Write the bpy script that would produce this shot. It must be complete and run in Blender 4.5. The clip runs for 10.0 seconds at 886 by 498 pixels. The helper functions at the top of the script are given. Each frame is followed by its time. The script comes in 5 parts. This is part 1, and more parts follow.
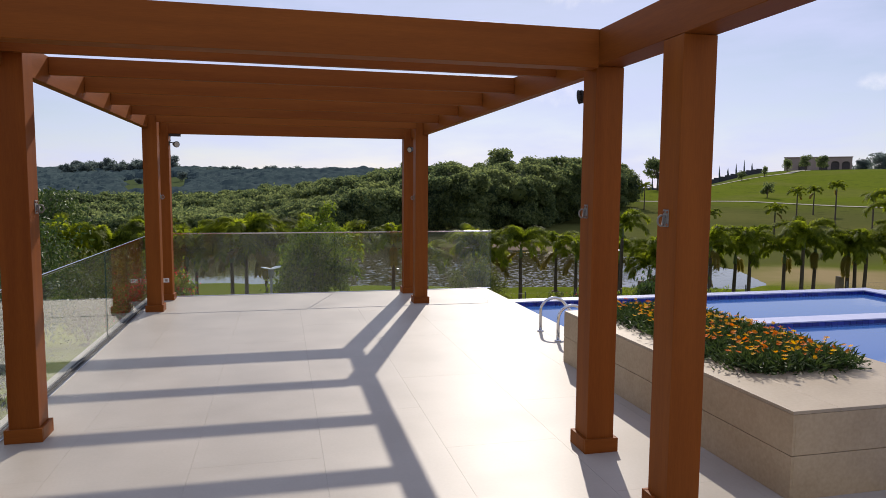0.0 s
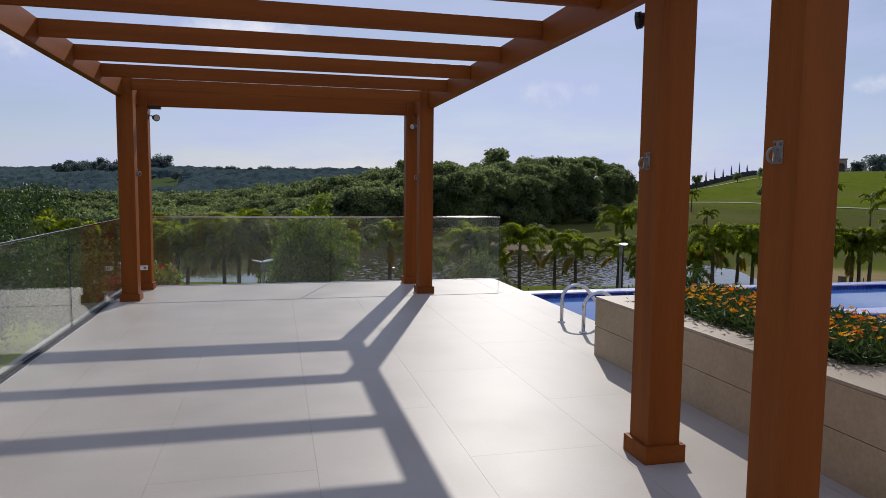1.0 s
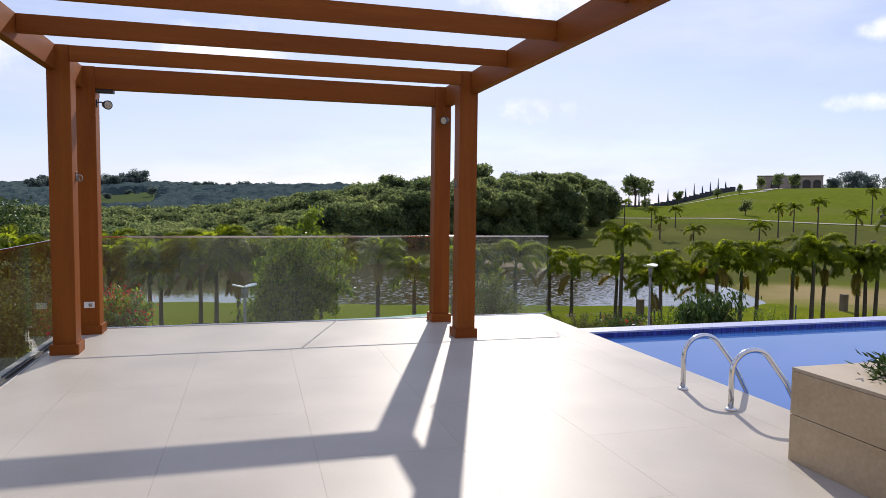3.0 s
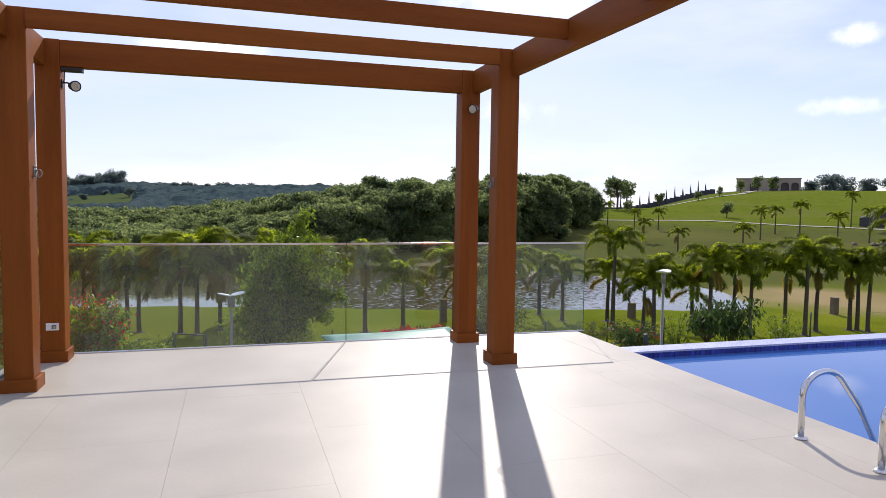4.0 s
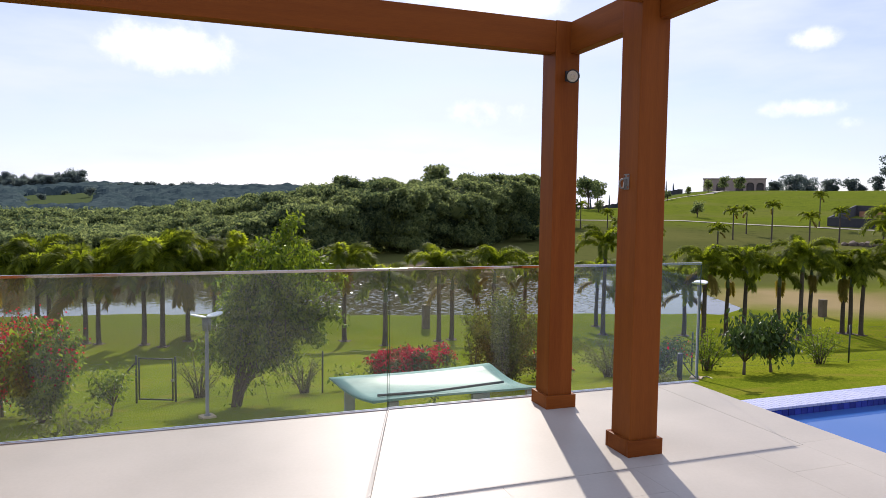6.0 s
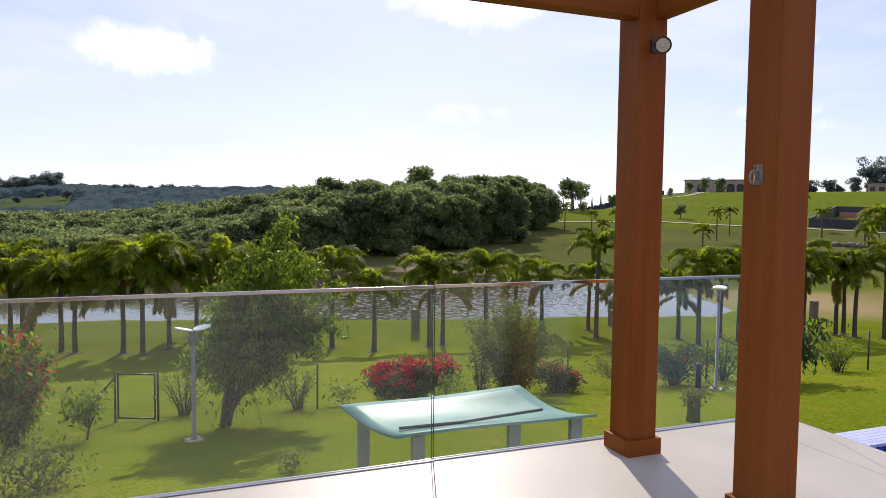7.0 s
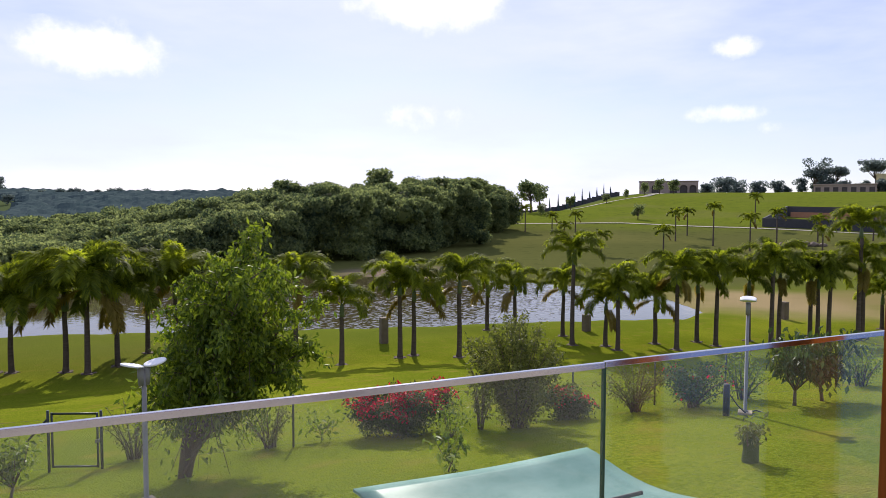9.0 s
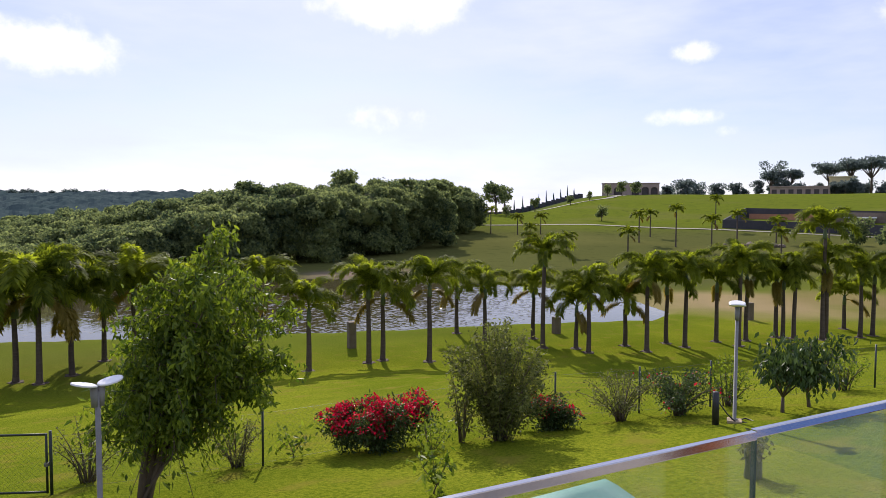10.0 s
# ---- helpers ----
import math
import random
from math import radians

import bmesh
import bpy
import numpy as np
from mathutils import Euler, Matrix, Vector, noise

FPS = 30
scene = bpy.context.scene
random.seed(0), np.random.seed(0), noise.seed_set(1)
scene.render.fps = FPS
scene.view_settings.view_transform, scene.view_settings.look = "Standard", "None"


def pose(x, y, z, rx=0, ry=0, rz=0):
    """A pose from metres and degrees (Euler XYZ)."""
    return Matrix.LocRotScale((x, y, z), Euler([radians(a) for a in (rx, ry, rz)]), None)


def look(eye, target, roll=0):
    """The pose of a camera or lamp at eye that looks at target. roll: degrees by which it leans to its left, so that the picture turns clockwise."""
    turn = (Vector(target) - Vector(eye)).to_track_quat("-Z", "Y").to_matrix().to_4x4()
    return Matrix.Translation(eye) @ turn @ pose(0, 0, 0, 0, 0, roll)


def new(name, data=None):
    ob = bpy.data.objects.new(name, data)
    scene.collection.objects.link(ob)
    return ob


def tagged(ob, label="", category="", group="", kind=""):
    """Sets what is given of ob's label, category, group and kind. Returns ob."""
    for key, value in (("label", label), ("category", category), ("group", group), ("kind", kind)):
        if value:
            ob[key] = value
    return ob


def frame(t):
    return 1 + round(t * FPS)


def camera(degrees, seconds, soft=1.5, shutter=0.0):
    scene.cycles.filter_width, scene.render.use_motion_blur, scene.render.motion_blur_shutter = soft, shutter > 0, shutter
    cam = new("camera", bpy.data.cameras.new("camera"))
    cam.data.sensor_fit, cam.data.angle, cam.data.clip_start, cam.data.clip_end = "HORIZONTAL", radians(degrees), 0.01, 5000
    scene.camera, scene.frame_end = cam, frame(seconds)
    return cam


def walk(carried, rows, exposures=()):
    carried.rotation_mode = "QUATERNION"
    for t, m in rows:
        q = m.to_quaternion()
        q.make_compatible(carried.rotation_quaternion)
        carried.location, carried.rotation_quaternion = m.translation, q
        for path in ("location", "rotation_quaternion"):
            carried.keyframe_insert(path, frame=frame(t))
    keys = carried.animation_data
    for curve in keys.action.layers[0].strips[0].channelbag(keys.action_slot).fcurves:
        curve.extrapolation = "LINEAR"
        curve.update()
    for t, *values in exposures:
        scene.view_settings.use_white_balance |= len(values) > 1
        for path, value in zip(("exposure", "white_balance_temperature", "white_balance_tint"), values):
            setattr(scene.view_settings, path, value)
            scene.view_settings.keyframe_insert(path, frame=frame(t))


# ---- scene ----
cam = camera(65.9, 10.0, 0.7)
PATH = [
    (0, (1.528, -1.022, 1.936), (1.988, 0.916, 1.755), 0.4),
    (0.5, (1.555, -0.551, 1.748), (2.019, 1.387, 1.569), 0.5),
    (1, (1.586, -0.022, 1.596), (2.061, 1.913, 1.419), 0.6),
    (1.5, (1.602, 0.608, 1.548), (2.082, 2.544, 1.393), 0.5),
    (2, (1.571, 1.273, 1.519), (2.074, 3.204, 1.383), 0.6),
    (2.5, (1.523, 1.94, 1.531), (2.039, 3.868, 1.398), 0.6),
    (4, (1.267, 3.92, 1.531), (1.854, 5.828, 1.406), 0.8),
    (4.5, (1.231, 4.572, 1.56), (1.844, 6.471, 1.433), 0.7),
    (5, (1.181, 5.184, 1.573), (1.815, 7.077, 1.448), 0.8),
    (5.5, (1.141, 5.796, 1.593), (1.794, 7.683, 1.468), 0.8),
    (7, (0.998, 7.551, 1.581), (1.721, 9.412, 1.463), 0.6),
    (7.5, (1.0, 8.111, 1.58), (1.746, 9.963, 1.465), 0.5),
    (8, (0.996, 8.676, 1.603), (1.763, 10.52, 1.487), 0.5),
    (8.5, (1.003, 9.189, 1.592), (1.805, 11.018, 1.48), 0.2),
    (9, (1.047, 9.689, 1.603), (1.886, 11.502, 1.493), 0.2),
    (9.5, (1.072, 10.117, 1.605), (1.956, 11.908, 1.497), 0.1),
    (10, (1.099, 10.449, 1.61), (2.031, 12.216, 1.505), 0.2),
]
walk(cam, [(t, look(eye, target, lean)) for t, eye, target, lean in PATH], ((0, -0.1, 6550, 15), (0.5, -0.32, 6350, 14), (1, -0.46, 6150, 14), (1.5, -0.4, 6150, 14), (2.5, -0.02, 6350, 14.5), (4.5, 0.30, 6400, 15.5), (7, 0.32, 6500, 17), (10, 0.27, 6450, 18.5)))

# ---- world, sun, exposure ----
SUN_TO = Vector((0.515, 1.5, 1.0)).normalized()
world = bpy.data.worlds.new("sky_world")
scene.world = world
world.use_nodes = True
wn, wl = world.node_tree.nodes, world.node_tree.links
wn.clear()
w_out = wn.new("ShaderNodeOutputWorld")
w_bg = wn.new("ShaderNodeBackground")
w_sky = wn.new("ShaderNodeTexSky")
w_sky.sky_type = "NISHITA"
w_sky.sun_disc = False
w_sky.sun_elevation = math.asin(SUN_TO.z)
w_sky.sun_rotation = math.atan2(SUN_TO.x, SUN_TO.y)
w_sky.altitude = 600
w_sky.air_density = 1.0
w_sky.dust_density = 0.5
w_sky.ozone_density = 1.0
w_bg.inputs["Strength"].default_value = 0.085
w_tc = wn.new("ShaderNodeTexCoord")


def w_node(kind, **values):
    n = wn.new(kind)
    for k, v in values.items():
        n.inputs[k].default_value = v
    return n


def w_math(op, a, b=0.0, c=0.0):
    n = wn.new("ShaderNodeMath")
    n.operation = op
    for i, v in enumerate((a, b, c)):
        if isinstance(v, (int, float)):
            n.inputs[i].default_value = v
        else:
            wl.new(v, n.inputs[i])
    return n.outputs[0]


# ragged fair-weather clouds: azimuth from +y, elevation, width, height (degrees), weight
cloud_noise = w_node("ShaderNodeTexNoise", Scale=22.0, Detail=6.0, Roughness=0.62)
wl.new(w_tc.outputs["Generated"], cloud_noise.inputs["Vector"])
veil_map = wn.new("ShaderNodeMapping")
veil_map.inputs["Scale"].default_value = (2.2, 2.2, 9.0)
wl.new(w_tc.outputs["Generated"], veil_map.inputs["Vector"])
veil_noise = w_node("ShaderNodeTexNoise", Scale=1.6, Detail=5.0, Roughness=0.55)
wl.new(veil_map.outputs[0], veil_noise.inputs["Vector"])
sep = wn.new("ShaderNodeSeparateXYZ")
wl.new(w_tc.outputs["Generated"], sep.inputs[0])
az = w_math("ARCTAN2", sep.outputs[0], sep.outputs[1])
el = w_math("ARCSINE", sep.outputs[2])
cover = None
for c_az, c_el, c_w, c_h, c_k in ((-1.5, 11.8, 6.5, 2.4, 1.0), (24, 17.5, 8.5, 3.6, 1.15), (47.8, 12.4, 2.3, 1.1, 0.95), (47.0, 7.5, 3.6, 0.9, 0.85), (50.5, 6.4, 1.7, 0.6, 0.6),
                                  (23, 7.8, 5.0, 1.4, 0.45), (-19, 10.2, 5.0, 2.4, 0.7), (64, 14.0, 5.0, 2.0, 0.7), (-60, 16, 9.0, 3.0, 0.7), (120, 22, 12.0, 4.0, 0.8), (200, 18, 14.0, 4.0, 0.8)):
    du = w_math("DIVIDE", w_math("SUBTRACT", az, radians(c_az)), radians(c_w))
    dv = w_math("DIVIDE", w_math("SUBTRACT", el, radians(c_el)), radians(c_h))
    r2 = w_math("ADD", w_math("MULTIPLY", du, du), w_math("MULTIPLY", dv, dv))
    one = w_math("MULTIPLY", w_math("SUBTRACT", 1.0, w_math("MINIMUM", r2, 1.0)), c_k)
    cover = one if cover is None else w_math("MAXIMUM", cover, one)
cl = w_math("ADD", cover, w_math("MULTIPLY", w_math("SUBTRACT", cloud_noise.outputs[0], 0.6), 2.0))
ramp = wn.new("ShaderNodeMapRange")
ramp.interpolation_type = "SMOOTHSTEP"
ramp.inputs["From Min"].default_value, ramp.inputs["From Max"].default_value = -0.05, 1.35
wl.new(w_math("MULTIPLY", cl, w_math("GREATER_THAN", cover, 0.001)), ramp.inputs["Value"])
veil = wn.new("ShaderNodeMapRange")
veil.inputs["From Min"].default_value, veil.inputs["From Max"].default_value = 0.38, 0.68
veil.inputs["To Min"].default_value, veil.inputs["To Max"].default_value = 0.4, 0.9
wl.new(veil_noise.outputs[0], veil.inputs["Value"])
w_mix1 = wn.new("ShaderNodeMix")
w_mix1.data_type = "RGBA"
wl.new(veil.outputs[0], w_mix1.inputs["Factor"])
wl.new(w_sky.outputs[0], w_mix1.inputs[6])
w_mix1.inputs[7].default_value = (8.0, 8.9, 12.3, 1)
w_mix2 = wn.new("ShaderNodeMix")
w_mix2.data_type = "RGBA"
wl.new(ramp.outputs[0], w_mix2.inputs["Factor"])
wl.new(w_mix1.outputs[2], w_mix2.inputs[6])
w_mix2.inputs[7].default_value = (13.5, 13.5, 13.6, 1)
wl.new(w_mix2.outputs[2], w_bg.inputs["Color"])
wl.new(w_bg.outputs[0], w_out.inputs[0])

sun_data = bpy.data.lights.new("sun", "SUN")
sun_data.energy, sun_data.angle, sun_data.color = 4.2, radians(0.55), (1.0, 0.94, 0.82)
sun = new("sun", sun_data)
sun.matrix_world = look(SUN_TO * 60, (0, 0, 0))


# ---- materials ----
def mat(name, c1, c2, rough=0.6, scale=3.0, fine=60.0, bump=0.15, metal=0.0, stretch=(1, 1, 1), spec=0.5, per_object=0.0, per_island=0.0, leaf=0.0, fine_mix=0.35, rough_var=0.08, dist=0.002, coat=0.0):
    """Two-scale procedural surface; leaf > 0 lets light through."""
    m = bpy.data.materials.new(name)
    m.use_nodes = True
    n, l = m.node_tree.nodes, m.node_tree.links
    b = n["Principled BSDF"]
    geo = n.new("ShaderNodeNewGeometry")
    mp = n.new("ShaderNodeMapping")
    mp.inputs["Scale"].default_value = stretch
    l.new(geo.outputs["Position"], mp.inputs["Vector"])
    big = n.new("ShaderNodeTexNoise")
    big.inputs["Scale"].default_value, big.inputs["Detail"].default_value = scale, 4
    small = n.new("ShaderNodeTexNoise")
    small.inputs["Scale"].default_value, small.inputs["Detail"].default_value = fine, 3
    for t in (big, small):
        l.new(mp.outputs[0], t.inputs["Vector"])

    def calc(op, a, c):
        k = n.new("ShaderNodeMath")
        k.operation = op
        for i, v in enumerate((a, c)):
            if isinstance(v, (int, float)):
                k.inputs[i].default_value = v
            else:
                l.new(v, k.inputs[i])
        return k.outputs[0]

    f = calc("ADD", calc("MULTIPLY", big.outputs[0], 1 - fine_mix), calc("MULTIPLY", small.outputs[0], fine_mix))
    f = calc("ADD", calc("MULTIPLY", calc("SUBTRACT", f, 0.5), 2.2), 0.5)
    if per_object:
        info = n.new("ShaderNodeObjectInfo")
        f = calc("ADD", f, calc("MULTIPLY", calc("SUBTRACT", info.outputs["Random"], 0.5), per_object))
    if per_island:
        f = calc("ADD", f, calc("MULTIPLY", calc("SUBTRACT", geo.outputs["Random Per Island"], 0.5), per_island))
    mx = n.new("ShaderNodeMix")
    mx.data_type = "RGBA"
    mx.clamp_factor = True
    mx.inputs[6].default_value, mx.inputs[7].default_value = (*c1, 1), (*c2, 1)
    l.new(f, mx.inputs["Factor"])
    l.new(mx.outputs[2], b.inputs["Base Color"])
    l.new(calc("ADD", rough - rough_var / 2, calc("MULTIPLY", big.outputs[0], rough_var)), b.inputs["Roughness"])
    b.inputs["Metallic"].default_value = metal
    b.inputs["Specular IOR Level"].default_value = spec
    b.inputs["Coat Weight"].default_value = coat
    b.inputs["Coat Roughness"].default_value = 0.25
    if bump:
        bp = n.new("ShaderNodeBump")
        bp.inputs["Strength"].default_value, bp.inputs["Distance"].default_value = bump, dist
        l.new(small.outputs[0], bp.inputs["Height"])
        l.new(bp.outputs[0], b.inputs["Normal"])
    if leaf:
        tr = n.new("ShaderNodeBsdfTranslucent")
        hs = n.new("ShaderNodeHueSaturation")
        hs.inputs["Value"].default_value, hs.inputs["Saturation"].default_value = 1.5, 1.1
        l.new(mx.outputs[2], hs.inputs["Color"])
        l.new(hs.outputs[0], tr.inputs["Color"])
        ms = n.new("ShaderNodeMixShader")
        ms.inputs[0].default_value = leaf
        l.new(b.outputs[0], ms.inputs[1])
        l.new(tr.outputs[0], ms.inputs[2])
        l.new(ms.outputs[0], n["Material Output"].inputs[0])
    return m


M_WOOD = mat("varnished_wood_upright", (0.175, 0.046, 0.008), (0.275, 0.082, 0.0135), 0.5, 2.0, 30.0, 0.12, stretch=(6, 6, 0.35), per_object=0.35, spec=0.1)
M_WOODX = mat("varnished_wood_cross", (0.175, 0.046, 0.008), (0.275, 0.082, 0.0135), 0.5, 2.0, 30.0, 0.12, stretch=(0.35, 6, 6), per_object=0.35, spec=0.1)
M_WOODY = mat("varnished_wood_long", (0.175, 0.046, 0.008), (0.275, 0.082, 0.0135), 0.5, 2.0, 30.0, 0.12, stretch=(6, 0.35, 6), per_object=0.35, spec=0.1)
M_SLAB = mat("pale_porcelain_slab", (0.375, 0.339, 0.282), (0.475, 0.433, 0.368), 0.43, 1.3, 45.0, 0.06, per_object=0.10, rough_var=0.2, fine_mix=0.2, spec=0.42)
M_SLAB.node_tree.nodes["Principled BSDF"].inputs["IOR"].default_value = 1.24
M_CAP = mat("stained_cream_stone", (0.30, 0.235, 0.15), (0.47, 0.385, 0.27), 0.55, 1.4, 40.0, 0.08, per_object=0.1, rough_var=0.15, fine_mix=0.25, spec=0.4)
M_GROUT = mat("grey_grout", (0.30, 0.27, 0.235), (0.38, 0.345, 0.30), 0.9, 6, 120, 0.2)
M_STONE = mat("beige_stone", (0.33, 0.235, 0.125), (0.53, 0.41, 0.255), 0.62, 1.7, 40, 0.15, per_object=0.15)
M_PLASTER = mat("cream_plaster", (0.40, 0.35, 0.29), (0.48, 0.43, 0.36), 0.85, 1.2, 60, 0.2)
M_STEEL = mat("polished_steel", (0.62, 0.62, 0.62), (0.74, 0.74, 0.75), 0.16, 8, 200, 0.02, metal=1.0)
M_ALU = mat("polished_aluminium", (0.44, 0.43, 0.44), (0.56, 0.55, 0.56), 0.14, 6, 160, 0.03, metal=1.0)
M_DARK = mat("dark_channel", (0.05, 0.05, 0.05), (0.10, 0.10, 0.095), 0.5, 8, 80, 0.1)
M_BLACK = mat("black_plastic", (0.012, 0.012, 0.013), (0.03, 0.03, 0.03), 0.45, 10, 120, 0.1)
M_GALV = mat("galvanised_steel", (0.17, 0.165, 0.15), (0.25, 0.245, 0.225), 0.65, 8, 120, 0.1, metal=0.0)
M_LENS = mat("lamp_lens", (0.46, 0.43, 0.35), (0.58, 0.54, 0.45), 0.2, 10, 100, 0.0)
M_RUST = mat("rusty_bolt", (0.18, 0.06, 0.03), (0.30, 0.12, 0.06), 0.8, 60, 300, 0.3)
M_WHITE = mat("white_plastic", (0.72, 0.72, 0.70), (0.80, 0.80, 0.78), 0.4, 5, 90, 0.05)
M_FENCE = mat("dark_green_fence_paint", (0.012, 0.022, 0.016), (0.03, 0.045, 0.033), 0.5, 8, 100, 0.1)
# Paler noise patches stand for reflected clouds; the surface itself barely reflects.
M_TABLE = mat("weathered_panel_cloud_sheen", (0.10, 0.215, 0.185), (0.25, 0.38, 0.34), 0.34, 2.4, 30, 0.1, fine_mix=0.2, rough_var=0.2, spec=0.025)
M_LEG = mat("weathered_grey_leg", (0.20, 0.23, 0.22), (0.32, 0.35, 0.34), 0.75, 5, 80, 0.2)
M_BARK = mat("brown_bark", (0.07, 0.05, 0.035), (0.16, 0.12, 0.085), 0.9, 6, 50, 0.6, stretch=(1, 1, 0.4), dist=0.01)
M_PALMT = mat("grey_palm_trunk", (0.05, 0.036, 0.026), (0.115, 0.085, 0.06), 0.9, 4, 30, 0.5, stretch=(0.5, 0.5, 3), dist=0.01, per_object=0.3)
M_SHAFT = mat("green_crownshaft", (0.06, 0.09, 0.03), (0.12, 0.16, 0.06), 0.5, 4, 60, 0.1)
M_FROND = mat("palm_frond_green", (0.085, 0.115, 0.016), (0.28, 0.315, 0.042), 0.6, 1.5, 8, 0.0, leaf=0.66, per_object=0.7, per_island=0.7, spec=0.12)
M_FRONDY = mat("palm_frond_yellowing", (0.17, 0.14, 0.025), (0.32, 0.24, 0.06), 0.5, 1.5, 8, 0.0, leaf=0.42, per_object=0.5, per_island=0.5, spec=0.2)
M_LEAF = mat("fresh_leaf_green", (0.055, 0.092, 0.014), (0.21, 0.265, 0.036), 0.45, 2, 20, 0.0, leaf=0.5, per_island=1.2, spec=0.25)
M_LEAFD = mat("dark_leaf_green", (0.026, 0.05, 0.014), (0.08, 0.118, 0.034), 0.45, 2, 20, 0.0, leaf=0.25, per_island=1.2, spec=0.2)
M_LEAFG = mat("olive_leaf", (0.07, 0.082, 0.022), (0.17, 0.18, 0.055), 0.6, 2, 20, 0.0, leaf=0.36, per_island=1.2, spec=0.2)
M_LEAFY = mat("yellowish_olive_leaf", (0.06, 0.075, 0.02), (0.175, 0.19, 0.05), 0.6, 2, 20, 0.0, leaf=0.4, per_island=1.2, spec=0.2)
M_RED = mat("crimson_bract", (0.30, 0.010, 0.025), (0.62, 0.04, 0.07), 0.55, 3, 30, 0.0, leaf=0.42, per_island=0.9, spec=0.2)
M_ORANGE = mat("orange_petal", (0.72, 0.15, 0.004), (0.82, 0.44, 0.008), 0.6, 9, 60, 0.0, leaf=0.35, per_object=1.8, spec=0.1)
# Darker copy of M_LEAFD; the shade beside the terrace is put into its colour.
M_LEAFSHADE = mat("shaded_dark_leaf", (0.012, 0.026, 0.010), (0.04, 0.066, 0.02), 0.4, 2, 20, 0.0, leaf=0.15, per_island=1.2, spec=0.25)
M_FOREST = mat("woodland_leaf", (0.05, 0.078, 0.04), (0.245, 0.28, 0.108), 0.7, 0.13, 0.9, 0.0, leaf=0.5, per_island=1.0, spec=0.08, fine_mix=0.3)
# Brown deepened so that its colour carries the backlit dark of the lakeside pillars.
M_PILLAR = mat("dark_brown_stone", (0.12, 0.088, 0.06), (0.21, 0.165, 0.12), 0.9, 3, 40, 0.3)
# Bluish base colour paints distance haze onto far woods and cypresses.
M_WOODFAR = mat("woodland_haze_blue", (0.035, 0.058, 0.06), (0.085, 0.112, 0.105), 0.9, 0.05, 0.35, 0.0, fine_mix=0.55, spec=0.0)
# Leaf colour greyed and paled to paint distance haze on far trees.
M_HAZE = mat("haze_paled_far_leaf", (0.07, 0.095, 0.088), (0.15, 0.18, 0.16), 0.8, 0.1, 1, 0.0, leaf=0.55, per_island=0.6, spec=0.0)
M_SOIL = mat("dark_soil", (0.06, 0.042, 0.03), (0.12, 0.085, 0.06), 0.95, 6, 60, 0.6, dist=0.01)
M_PATH = mat("pale_gravel_path", (0.24, 0.22, 0.15), (0.36, 0.33, 0.24), 0.95, 0.3, 4, 0.2)
M_HOUSE = mat("beige_render", (0.27, 0.20, 0.16), (0.36, 0.28, 0.225), 0.9, 0.3, 6, 0.1)
# Flat dark colour that stands for the shade inside house openings.
M_SHADEHOLE = mat("painted_opening_shade", (0.05, 0.04, 0.035), (0.09, 0.075, 0.065), 0.9, 1, 6, 0.0)
M_DWALL = mat("dark_lined_bank", (0.035, 0.035, 0.038), (0.07, 0.068, 0.07), 0.9, 0.1, 1.5, 0.3)
M_CLAY = mat("red_clay", (0.30, 0.13, 0.07), (0.42, 0.21, 0.12), 0.95, 0.2, 2, 0.3)
M_YELLOW = mat("ochre_render", (0.50, 0.42, 0.20), (0.60, 0.52, 0.28), 0.9, 0.3, 6, 0.1)
M_TILE = mat("cobalt_pool_tile", (0.012, 0.02, 0.20), (0.03, 0.05, 0.36), 0.15, 6, 60, 0.0, per_object=1.2)
M_POOLIN = mat("blue_pool_lining", (0.05, 0.16, 0.55), (0.08, 0.22, 0.66), 0.4, 2, 30, 0.0)
M_COPING = mat("lilac_mosaic_coping", (0.42, 0.44, 0.62), (0.54, 0.55, 0.70), 0.35, 5, 60, 0.05, per_object=0.5)


